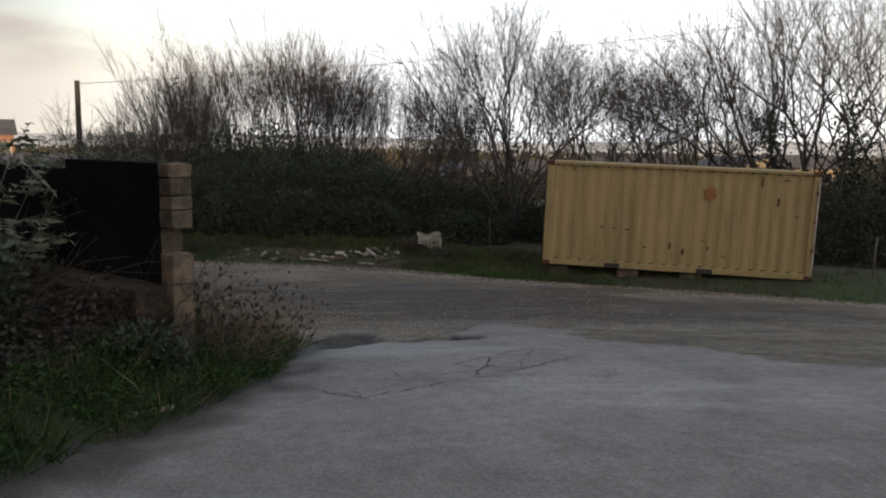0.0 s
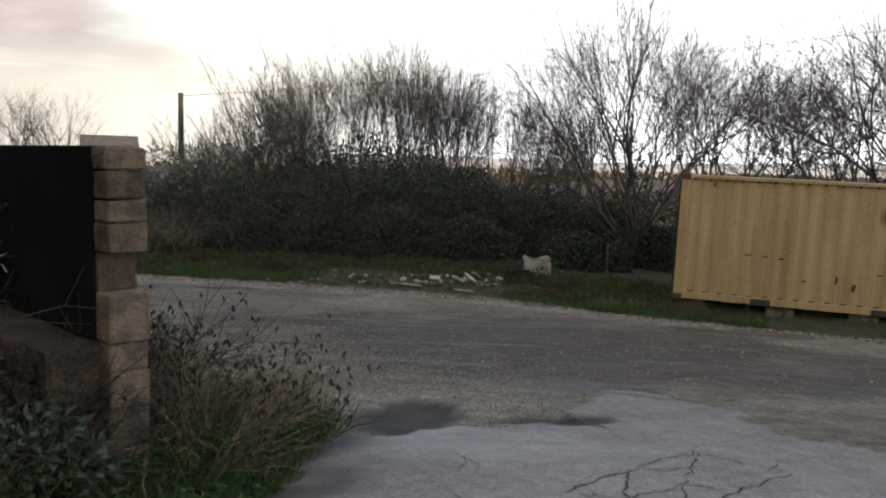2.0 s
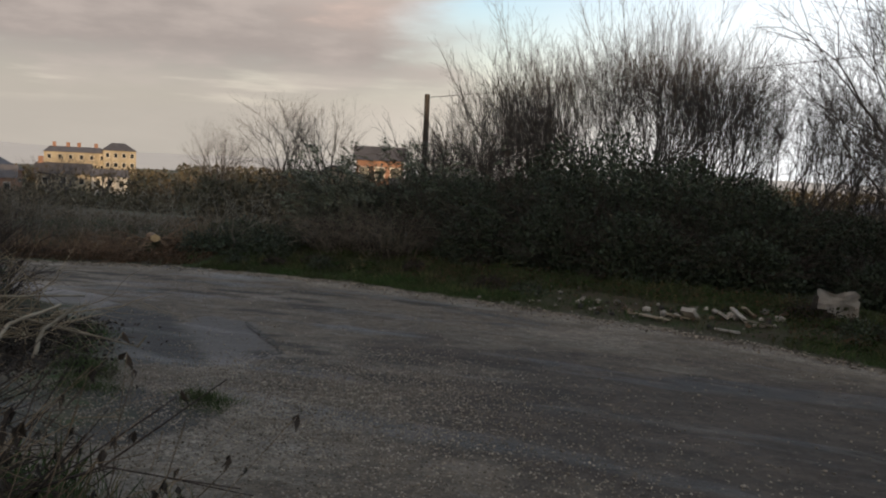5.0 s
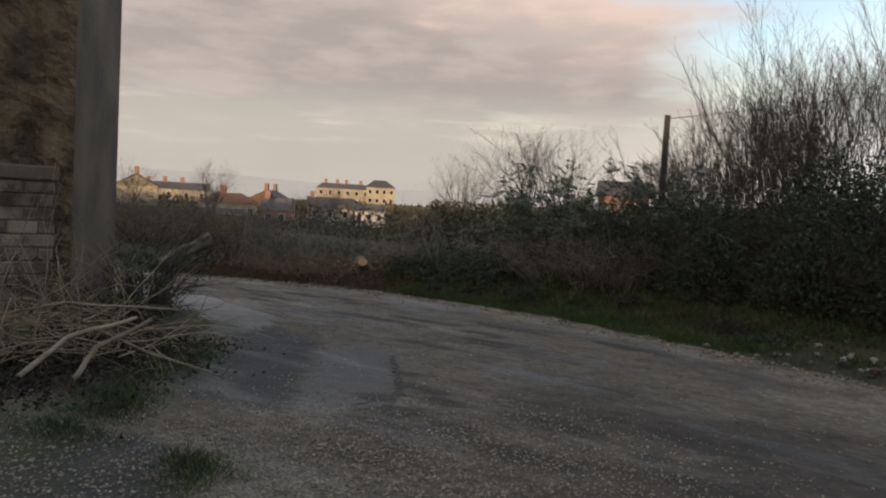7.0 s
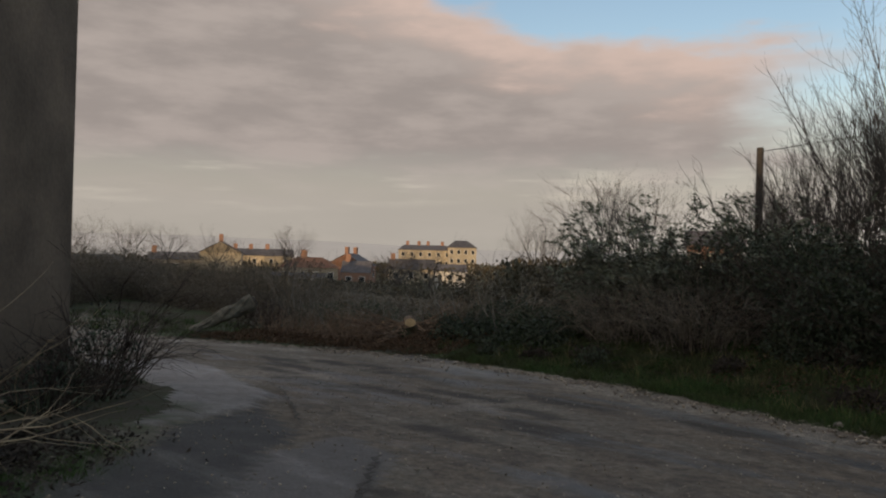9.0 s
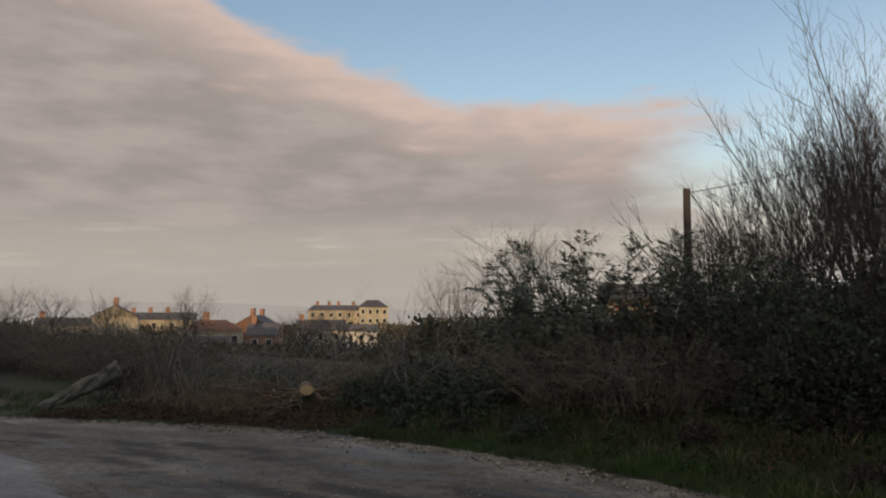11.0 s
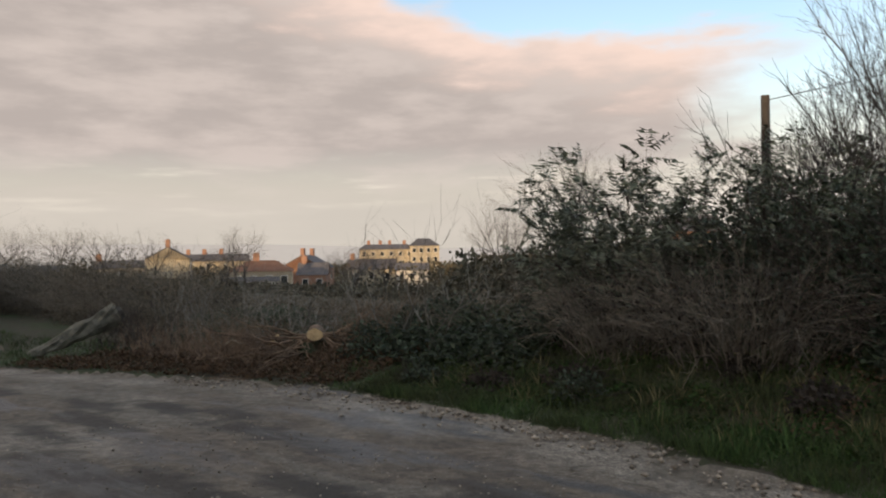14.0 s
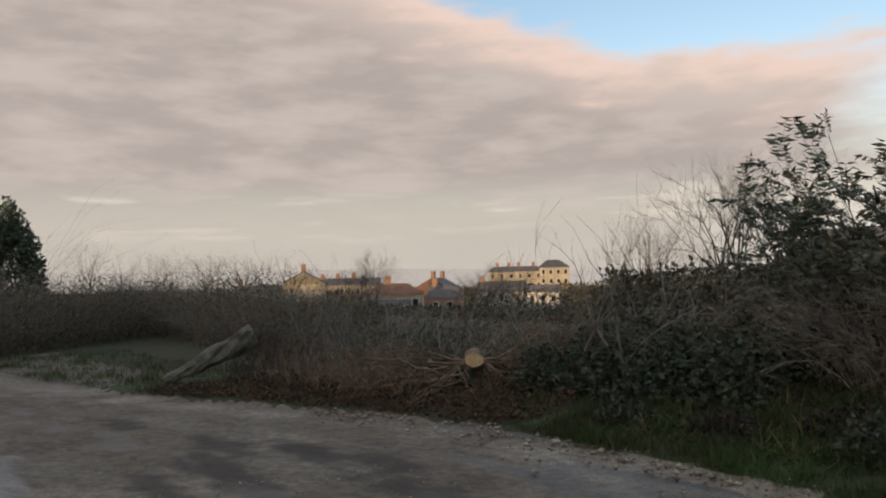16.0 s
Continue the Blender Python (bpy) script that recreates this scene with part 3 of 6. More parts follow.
# ---- shipping container ----
def build_container():
    L, W, H = 6.06, 2.44, 2.48
    ax, ay, bx, by = 3.02, 15.52, 8.96, 14.31
    ang = math.degrees(math.atan2(by - ay, bx - ax))
    c = empty("shipping_container", ax, ay, -0.45, "mustard yellow corrugated steel shipping container, scuffed and rust-spotted, standing on blocks", "container")
    c.matrix_world = pose(ax, ay, -0.45, 0, 1.4, ang)
    def corr(name, length, m):
        bm = bmesh.new()
        xs, prof, x = [], (0.0, 0.0, 0.026, 0.026), 0.14
        wav = [(0.0, 0.0), (0.14, 0.0)]
        while x < length - 0.3:
            wav += [(x + 0.07, 0.0), (x + 0.138, 0.026), (x + 0.208, 0.026), (x + 0.276, 0.0)]
            x += 0.276
        wav.append((length, 0.0))
        lo = [bm.verts.new(m @ Vector((a, d, 0.16))) for a, d in wav]
        hi = [bm.verts.new(m @ Vector((a, d, H - 0.10))) for a, d in wav]
        for i in range(len(wav) - 1):
            bm.faces.new((lo[i], lo[i + 1], hi[i + 1], hi[i]))
        return bm_done(name, bm, M_YELLOW, c)
    I = Matrix.Identity(4)
    corr("side_panel", L, pose(0, 0.03, 0))
    corr("side_panel", L, pose(L, W - 0.03, 0, 0, 0, 180))
    corr("end_panel", W, pose(L - 0.03, 0, 0, 0, 0, 90))
    box("roof_panel", (L - 0.1, W - 0.1, 0.04), pose(L / 2, W / 2, H - 0.05), M_YELLOW, c)
    box("floor_panel", (L - 0.1, W - 0.1, 0.06), pose(L / 2, W / 2, 0.16), M_DARKSTEEL, c)
    for y in (0.04, W - 0.04):
        box("top_rail", (L - 0.3, 0.08, 0.07), pose(L / 2, y, H - 0.055), M_YELLOW, c, label="dented yellow top rail")
        box("bottom_rail", (L - 0.3, 0.06, 0.14), pose(L / 2, y, 0.09), M_YELLOW, c)
        for x in (0.075, L - 0.075):
            box("corner_post", (0.15, 0.13, H - 0.22), pose(x, y + (0.022 if y < 1 else -0.022), H / 2), M_YELLOW, c)
            for z in (0.06, H - 0.06):
                box("corner_casting", (0.18, 0.17, 0.12), pose(x, y + (0.04 if y < 1 else -0.04), z), M_RUST, c, label="rusty steel corner casting")
    for x in (0.04, L - 0.04):
        box("end_rail", (0.09, W - 0.3, 0.12), pose(x, W / 2, H - 0.09), M_YELLOW, c)
    for k in (0, 1):
        d = box("door", (0.05, 1.1, H - 0.35), pose(0.02, 0.66 + k * 1.12, H / 2), M_YELLOW, c)
        for q in (-0.25, 0.25):
            bar = box("lock_bar", (0.035, 0.035, H - 0.3), pose(-0.025, 0.66 + k * 1.12 + q, H / 2), M_DARKSTEEL, d, 0.006)
    for x in (0.35, 2.0, 3.45, 5.6):
        for y in (0.25, W - 0.3):
            wx = c.matrix_world @ Vector((x, y, 0))
            g = lz(wx.x, wx.y) - 0.04
            h = max(wx.z - g, 0.08)
            tagged(box("support_block", (0.5, 0.25, h), pose(wx.x, wx.y, g + h / 2, 0, 0, ang), M_BLOCK, None, 0.015), "concrete block propping up the container", "block", "blocks under the container")
    # solid dark blocks stand in for the shade inside the fork pockets
    for x in (1.62, 3.72):
        box("fork_pocket", (0.36, 0.1, 0.115), pose(x, 0.052, 0.075), M_DARKSTEEL, c, 0.004, label="dark block for the shaded forklift pocket in the bottom rail")
    for z in (0.7, 1.35, 2.0):
        box("hinge", (0.1, 0.05, 0.09), pose(L - 0.02, -0.02, z), M_RUST, c, 0.01)
    box("corner_seal", (0.035, 0.03, H - 0.4), pose(L - 0.03, -0.035, H / 2), M_WHITE, c, 0.006, label="pale worn strip down the corner post")
    for k in range(20):
        box("rail_lug", (0.06, 0.02, 0.03), pose(0.25 + k * 0.29, -0.008, H - 0.1), M_DARKSTEEL, c, 0.004)
    # scuffs and rust marks on the front
    for x, z, w, h in ((1.32, 0.98, 0.22, 0.035), (1.62, 0.97, 0.16, 0.03), (1.92, 0.95, 0.12, 0.05), (2.9, 0.62, 0.06, 0.2), (3.2, 0.5, 0.09, 0.17), (3.62, 0.78, 0.16, 0.03), (3.75, 0.62, 0.05, 0.14), (2.35, 0.55, 0.1, 0.05), (4.1, 0.45, 0.1, 0.05), (5.62, 1.45, 0.16, 0.04), (4.82, 2.2, 0.05, 0.25), (5.35, 2.25, 0.18, 0.04), (5.2, 1.75, 0.08, 0.22), (0.62, 2.3, 0.05, 0.09)):
        bm = bmesh.new()
        pts = [bm.verts.new(Vector((x + w / 2 * math.cos(t) * R.uniform(0.6, 1.2), -0.008, z + h / 2 * math.sin(t) * R.uniform(0.6, 1.2)))) for t in np.linspace(0, 6.28, 9)[:-1]]
        bm.faces.new(pts)
        bm_done("rust_mark", bm, M_RUST, c, "dark rust scar")
    bm = bmesh.new()
    pts = [bm.verts.new(Vector((3.72 + 0.15 * math.cos(t) * R.uniform(0.85, 1.1), -0.008, 1.88 + 0.15 * math.sin(t) * R.uniform(0.85, 1.1)))) for t in np.linspace(0, 6.28, 15)[:-1]]
    bm.faces.new(pts)
    bm_done("faded_mark", bm, mat("faded_orange", (0.36, 0.17, 0.07), scale=9), c, "faded round orange mark")


build_container()

# ---- woody plants ----
def plant(name, segs, label, category, x, y, z, thick=0.02, leafV=None, leafmat=None, group="", twigmat=None, kind=""):
    e = empty(name, x, y, z, label, category, group=group, kind=kind)
    S = np.asarray(segs, float)
    o = np.array([x, y, z])
    S[:, 0:3] -= o
    S[:, 3:6] -= o
    big = S[:, 6] > thick
    if big.any():
        V, F = prisms(S[big], 5)
        mesh("trunk", V, F, M_BARK, e, smooth=True)
    if (~big).any():
        V, F = prisms(S[~big], 3)
        mesh("crown", V, F, twigmat or M_TWIG, e)
    if leafV is not None and len(leafV[0]):
        mesh("leaves", leafV[0] - o, leafV[1], leafmat, e)
    return e


def limbs(e, o, groups, name, material, label=""):
    """Each limb with its twigs is one part."""
    for g in groups:
        S = np.array(g, float)
        S[:, 0:3] -= o
        S[:, 3:6] -= o
        V, F = prisms(S, 4 if S[0, 6] > 0.02 else 3)
        mesh(name, V, F, material, e, label)


def forked(segs, p, d, L, r, depth, spread=0.5, lift=0.06, twigs=1):
    """A limb that bends, forks in two or three, and goes on forking to the twigs."""
    q = np.array(p, float)
    for i in range(2):
        d = unit(d + NR.normal(size=3) * 0.08 + np.array([0, 0, lift]))
        e = q + d * L * 0.5
        segs.append((*q, *e, r * (1 - 0.12 * i), r * (0.88 - 0.12 * i)))
        q = e
        for _ in range(twigs):
            if NR.uniform() < 0.85:
                side = unit(np.cross(d, NR.normal(size=3)))
                t = unit(d + side * NR.uniform(0.5, 0.9))
                m = e + t * L * NR.uniform(0.2, 0.45)
                segs.append((*e, *m, max(r * 0.3, 0.003), 0.0026))
                segs.append((*m, *(m + unit(t + np.array([0, 0, 0.35])) * L * NR.uniform(0.2, 0.4)), 0.0026, 0.0018))
    if depth == 0:
        return
    side = unit(np.cross(d, NR.normal(size=3)))
    ways = [(side * spread * NR.uniform(0.3, 0.8), 0.86, 0.7), (-side * spread * NR.uniform(0.7, 1.2), 0.76, 0.52)]
    if NR.uniform() < 0.4:
        ways.append((np.cross(side, d) * spread * NR.uniform(-1.1, 1.1), 0.7, 0.45))
    for turn, fl, fr in ways:
        forked(segs, q, unit(d + turn), L * fl * NR.uniform(0.88, 1.1), max(r * fr, 0.0028), depth - 1, spread, lift, twigs)


def bare_shrub(x, y, top, n=10, width=1.8, lean=(0, 0), r=0.036):
    z = lz(x, y)
    e = empty("bare_shrub", x, y, z, "tall bare winter shrub of many upright grey stems", "shrub", group="bare shrubs on the bank")
    groups = []
    for k in range(n):
        segs = []
        a, m = NR.uniform(0, 6.28), NR.uniform(0, 1) ** 0.5
        d = unit(np.array([math.cos(a) * 0.34 * m + lean[0], math.sin(a) * 0.34 * m + lean[1], 1.0]))
        p = (x + math.cos(a) * m * 0.5 * width, y + math.sin(a) * m * 0.5 * width, z - 0.1)
        forked(segs, p, d, (top - z) * 0.228 * NR.uniform(0.82, 1.1), r * NR.uniform(0.6, 1.1), 5, 0.3, 0.05, 1)
        groups.append(segs)
    limbs(e, np.array([x, y, z]), groups, "stem", M_TWIG)


def bare_tree(x, y, top, r=0.13, lean=(0, 0), forks=4, name="bare_tree", ivy=0.0, depth=6, low=0.1):
    z = lz(x, y)
    h, o = top - z, np.array([x, y, z])
    e = empty(name, x, y, z, "leafless tree with fine spreading branches" + (", ivy round its trunk" if ivy else ""), "tree", group="bare trees behind the container")
    segs, tips = [], []
    grow(segs, tips, np.array([x, y, z - 0.15]), unit(np.array([lean[0], lean[1], 1.0])), h * low, r, 0, wob=0.05, rend=0.8, steps=3)
    limbs(e, o, [segs], "trunk", M_BARK)
    q = np.array(tips[-1][:3])
    groups = []
    for k in range(forks):
        segs = []
        a = 6.28 * k / forks + NR.uniform(-0.5, 0.5)
        m = 0.0 if k == 0 else NR.uniform(0.35, 1.0)
        nd = unit(np.array([math.cos(a) * 0.95 * m + lean[0], math.sin(a) * 0.95 * m + lean[1], 1.0]))
        forked(segs, q - np.array([0, 0, NR.uniform(0, h * low * 0.7)]), nd, h * 0.2 * NR.uniform(0.9, 1.08), r * NR.uniform(0.4, 0.62), depth, 0.5, 0.045, 1)
        groups.append(segs)
    limbs(e, o, groups, "limb", M_TWIG)
    if ivy:
        n = int(1800 * ivy)
        t = NR.uniform(0, 1, n)
        P = np.stack([lean[0] * h * 0.45 * t, lean[1] * h * 0.45 * t, h * 0.45 * t], 1) + NR.normal(size=(n, 3)) * np.array([0.24, 0.24, 0.1])
        V, F = leaves(P, NR.normal(size=(n, 3)), 0.11, 0.8)
        mesh("ivy", V, F, M_LEAF, e, "dark green ivy round the trunk")


def bramble(x, y, rx, ry, h, n=1600, name="bramble_bush", leafmat=None, leaf=0.11, label="", canes=120, group="brambles on the bank", stem=None, hang=0.0, base=None):
    """A mound of arching canes set with leaves, thick at the outside."""
    z = lz(x, y) if base is None else base
    segs = []
    o = np.array([x, y, z])
    lump = [(NR.uniform(-0.8, 0.8), NR.uniform(-0.8, 0.8), NR.uniform(0.6, 1.05)) for _ in range(7)]
    def shell(m):
        u = NR.normal(size=(m, 3))
        u /= np.linalg.norm(u, axis=1, keepdims=True)
        u[:, 2] = np.abs(u[:, 2])
        k = NR.uniform(0.5, 1.08, (m, 1)) ** 0.6
        P = u * k
        hgt = np.ones(m)
        for lx, ly, lh in lump:
            w = np.exp(-((P[:, 0] - lx) ** 2 + (P[:, 1] - ly) ** 2) / 0.16)
            hgt = hgt * (1 - w) + lh * w
        P[:, 2] *= hgt
        return o + P * np.array([rx, ry, h]), u
    for k in range(canes):
        a, m = NR.uniform(0, 6.28), NR.uniform(0.2, 1.0)
        p = o + np.array([math.cos(a) * rx * m * 0.7, math.sin(a) * ry * m * 0.7, -0.05])
        d = unit(np.array([math.cos(a) * NR.uniform(0, 0.9), math.sin(a) * NR.uniform(0, 0.9), 1.3]))
        Ls = h * NR.uniform(0.7, 1.35)
        st = 5
        for i in range(st):
            d = unit(d + NR.normal(size=3) * 0.16 + np.array([math.cos(a) * 0.1, math.sin(a) * 0.1, -0.22 * (i > 1)]))
            q = p + d * Ls / st
            segs.append((*p, *q, 0.009 * (1 - i / 7), 0.009 * (1 - (i + 1) / 7)))
            if i > 1:
                for _ in range(2):
                    e = q + unit(d + NR.normal(size=3) * 0.8) * NR.uniform(0.15, 0.45)
                    segs.append((*q, *e, 0.005, 0.002))
            p = q
    P, u = shell(n)
    lv = leaves(P, u + NR.normal(size=(n, 3)) * 0.9 - np.array([0, 0, hang]), leaf, 0.55)
    return plant(name, segs, label or "dense dark bramble thicket with small winter leaves", "bush", x, y, z, leafV=lv, leafmat=leafmat or M_LEAF, group=group, twigmat=stem or M_CANE)


# shrubs and brambles on the bank, along the far side of the road
for x, y, top, ln in ((-10.6, 27.2, 3.6, -0.12), (-10.0, 26.4, 4.1, -0.1), (-9.4, 28.6, 5.0, -0.08), (-8.8, 27.0, 5.4, -0.06), (-8.1, 29.2, 6.4, -0.06), (-7.2, 27.4, 6.6, -0.03), (-6.3, 29.2, 7.0, 0), (-5.4, 27.4, 6.9, 0), (-4.5, 29.2, 7.0, 0.02), (-3.6, 27.6, 6.7, 0.04), (-2.7, 29.2, 6.4, 0.06), (-1.7, 28.0, 5.7, 0.1), (-0.4, 29.6, 5.3, 0.1), (1.0, 30.0, 4.9, 0.08), (2.4, 30.6, 4.5, 0.05)):
    bare_shrub(x, y, top, lean=(ln, 0))
for x, y, rx, h in ((-9.0, 25.4, 1.6, 2.5), (-7.0, 25.0, 1.7, 3.5), (-5.2, 25.2, 1.7, 3.7), (-3.6, 24.8, 1.7, 3.6), (-2.0, 25.4, 1.7, 3.0)):
    bramble(x, y, rx, 1.4, h, n=9000, leaf=0.1, canes=80)
for x, y, rx, ry, h in ((-10.0, 22.6, 1.5, 1.2, 2.2), (-8.2, 22.2, 1.6, 1.3, 2.5), (-6.4, 22.3, 1.7, 1.3, 2.6), (-4.6, 22.0, 1.7, 1.3, 2.75), (-2.8, 22.0, 1.8, 1.3, 2.6), (-1.0, 22.2, 1.7, 1.2, 2.4), (0.8, 22.8, 1.7, 1.2, 2.0), (2.6, 22.6, 1.7, 1.2, 1.7), (-7.4, 20.9, 1.1, 0.8, 1.5), (-5.4, 20.7, 1.2, 0.8, 1.7), (-3.4, 20.5, 1.3, 0.8, 1.6), (-1.4, 20.6, 1.2, 0.8, 1.3), (4.6, 22.0, 1.6, 1.2, 1.7), (1.6, 20.6, 1.2, 0.9, 1.0)):
    bramble(x, y, rx, ry, h, n=10000, leaf=0.078, canes=110)
for x, y, rx, h in ((-9.8, 21.0, 1.3, 1.25), (-11.6, 21.3, 1.2, 1.1)):
    bramble(x, y, rx, 0.9, h, n=900, leaf=0.07, leafmat=M_DEAD, canes=240, name="dry_bramble", label="tangle of dead brown bramble canes hanging over the bank", stem=M_HEDGESTEM)


def buddleia(x, y, top, width, n):
    z = lz(x, y)
    segs, P, D, spikes = [], [], [], []
    for k in range(n):
        a, m = NR.uniform(0, 6.28), NR.uniform(0, 1) ** 0.6
        p = np.array([x + math.cos(a) * m * width * 0.4, y + math.sin(a) * m * width * 0.35, z - 0.05])
        d = unit(np.array([math.cos(a) * m * 0.6 * width / 1.4, math.sin(a) * m * 0.5, 1.0]))
        Ls = (top - z) * NR.uniform(0.65, 1.08) * (1.05 - 0.28 * m)
        q, st = p, 7
        for i in range(st):
            d = unit(d + NR.normal(size=3) * 0.07 + np.array([math.cos(a), math.sin(a), 0]) * 0.05)
            e = q + d * Ls / st
            segs.append((*q, *e, 0.014 * (1 - i / 9), 0.014 * (1 - (i + 1) / 9)))
            if i > 1:
                for _ in range(2):
                    sd = unit(d * 0.6 + NR.normal(size=3) * 0.55)
                    f = e + sd * NR.uniform(0.2, 0.5)
                    segs.append((*e, *f, 0.006, 0.003))
                    for t in np.linspace(0.2, 1.0, 7):
                        for s in (-1, 1):
                            P.append(e + (f - e) * t)
                            D.append(unit(sd * 0.7 + s * unit(np.cross(sd, (0.1, 0.2, 1))) - np.array([0, 0, 0.45])))
            q = e
        if m > 0.2 and NR.uniform() < 0.35:
            spikes.append([])
            for j in range(9):
                o = q + d * 0.026 * j
                spikes[-1].append((*o, *(o + d * 0.03 + NR.normal(size=3) * 0.008), 0.022 - 0.0019 * j, 0.017 - 0.0014 * j))
    lv = leaves(np.array(P), np.array(D), 0.135, 0.26, 0.3)
    e = plant("buddleia_bush", segs, "grey-green evergreen bush with drooping narrow leaves and spent flower spikes", "bush", x, y, z, leafV=lv, leafmat=M_BUDD)
    for sp in spikes:
        V, F = prisms(np.array(sp) - np.array([x, y, z, x, y, z, 0, 0]), 5)
        mesh("flower_spike", V, F, M_DEAD, e, "withered brown flower spike")


buddleia(-12.3, 22.6, 2.2, 1.7, 80)
buddleia(-11.0, 23.4, 2.55, 1.6, 36)
buddleia(-10.2, 25.2, 3.0, 1.6, 26)
buddleia(-3.5, 3.1, 2.3, 0.45, 4)
for x, y, rx, h in ((-3.5, 3.85, 0.75, 0.95), (-2.8, 3.45, 0.5, 0.65), (-4.1, 4.2, 0.8, 1.3), (-2.35, 3.15, 0.4, 0.4)):
    bramble(x, y, rx, 0.4, h, n=2600, leaf=0.05, canes=70, label="dark bramble bush growing against the plinth", group="brambles by the corner wall", leafmat=M_DEAD if rx < 0.6 else M_LEAF)
# trees behind the container
for x, y, top, r, lean, f, iv in ((3.0, 21.6, 7.4, 0.105, (-0.02, 0), 12, 0.2), (7.0, 28.0, 7.6, 0.12, (0.0, 0), 10, 0), (9.7, 24.0, 7.0, 0.1, (-0.28, 0), 6, 0), (10.6, 26.0, 6.4, 0.1, (-0.1, 0), 8, 0), (12.9, 23.5, 9.4, 0.17, (-0.25, 0), 7, 0.9), (14.4, 22.5, 10.0, 0.15, (-0.08, 0), 5, 0.9), (16.8, 22.0, 10.0, 0.14, (-0.05, 0), 5, 0.7)):
    bare_tree(x, y, top, r, lean, f, ivy=iv)
for x, y, rx, h in ((13.8, 20.5, 1.8, 2.8), (16.6, 19.0, 2.0, 3.2), (11.4, 21.8, 1.8, 2.2), (6.6, 22.4, 1.8, 1.6), (15.0, 22.5, 2.2, 4.2), (17.6, 20.8, 2.2, 4.4)):
    bramble(x, y, rx, 1.2, h, n=4000, label="dark ivy-grown bush under the trees", name="ivy_bush", group="ivy under the trees")
# low hedge along the road to the town
for k in range(22):
    x = -14.2 - k * 1.75
    bramble(x, 22.0 + NR.uniform(-0.2, 0.4) + 0.02 * k, 1.5, 1.2, 0.68 + NR.uniform(-0.15, 0.25) + (NR.uniform(1.3, 2.1) if k > 6 else 0), n=2600, leaf=0.075, label="tangled low hedge of bramble and cut stems", name="hedge_bush", group="hedge beside the road", canes=110, leafmat=M_HEDGEGREEN if k < 7 else M_HEDGE, stem=M_HEDGESTEM)
for k in range(16):
    bramble(-14 - k * 2.6, 24.0 + NR.uniform(-0.5, 0.8), 1.8, 1.3, (0.5 if k < 7 else 1.3) + NR.uniform(-0.2, 0.25), n=1200, leaf=0.08, label="leggy brown hedge shrub behind the front hedge", name="hedge_shrub", group="back hedge beside the road", canes=160, leafmat=M_DEAD, stem=M_TWIG)
for k in range(9):
    bramble(-34 - k * 1.0, 13.0 + k * 1.0, 1.7, 1.7, 2.5 + NR.uniform(-0.4, 0.4), n=1400, leaf=0.09, label="bare brown hedge shrub at the end of the side road", name="hedge_shrub", group="hedge at the end of the side road", canes=180, leafmat=M_HEDGE, stem=M_HEDGESTEM)


# dry stalks with withered leaves at the corner, and leafy brambles
def weeds(x, y, n, h, spread, lean=(0.25, 0.0), name="dry_weed_clump", leaf=1.0):
    z = lz(x, y)
    segs, P, D = [], [], []
    for k in range(n):
        a, m = NR.uniform(0, 6.28), NR.uniform(0, 1)
        q = np.array([x + math.cos(a) * m * spread, y + math.sin(a) * m * spread, 0.0])
        q[2] = lz(q[0], q[1]) - 0.03
        d = unit(np.array([math.cos(a) * 0.5 + lean[0], math.sin(a) * 0.5 + lean[1], 1.0]))
        Ls, st, r = h * NR.uniform(0.4, 1.15), 6, NR.uniform(0.0022, 0.0055)
        for i in range(st):
            d = unit(d + NR.normal(size=3) * 0.12 + np.array([d[0] * 0.08, d[1] * 0.08, -0.06]))
            e = q + d * Ls / st
            segs.append((*q, *e, r * (1 - i / 8), r * (1 - (i + 1) / 8)))
            if i > 2 and NR.uniform() < 0.6:
                f = e + unit(d + NR.normal(size=3) * 0.7) * NR.uniform(0.06, 0.22)
                segs.append((*e, *f, r * 0.5, r * 0.3))
                if NR.uniform() < 0.55 * leaf:
                    for _ in range(3):
                        P.append(f)
                        D.append(np.array([NR.normal() * 0.35, NR.normal() * 0.35, -1.0]))
            q = e
    lv = leaves(np.array(P), np.array(D), 0.05, 0.34, 0.3) if P else None
    plant(name, segs, "clump of dry brown weed stalks with hanging withered leaves", "weeds", x, y, z, leafV=lv, leafmat=M_DEAD, group="dry weeds by the wall", twigmat=M_DRY)


for x, y, n, h, s in ((-1.75, 4.0, 110, 0.8, 0.3), (-1.8, 4.4, 130, 0.85, 0.32), (-2.2, 4.5, 130, 0.9, 0.36), (-2.7, 4.3, 110, 0.95, 0.4), (-3.2, 4.5, 90, 0.85, 0.45)):
    weeds(x, y, n, h, s)
weeds(-1.55, 3.55, 70, 0.55, 0.22)
bramble(-2.0, 2.75, 0.35, 0.3, 0.42, n=900, leaf=0.06, label="low leafy bramble at the foot of the wall end", name="bramble_clump", canes=14, group="brambles by the wall")
for x, y, rx, h in ((-2.5, 4.5, 0.45, 0.7), (-3.3, 4.7, 0.55, 0.75)):
    bramble(x, y, rx, rx, h, n=700, leaf=0.07, label="leafy bramble growing among dry stalks", name="bramble_clump", canes=50, group="brambles by the wall")
for x, y, rx, h in ((-3.3, 2.6, 0.55, 1.1), (-4.3, 3.0, 0.8, 1.2), (-3.6, 1.6, 0.6, 0.7), (-4.6, 1.6, 0.9, 0.9)):
    bramble(x, y, rx, rx, h, n=2600, leaf=0.075, label="bramble and ivy grown over rubble", name="bramble_clump", canes=22, group="brambles by the wall")


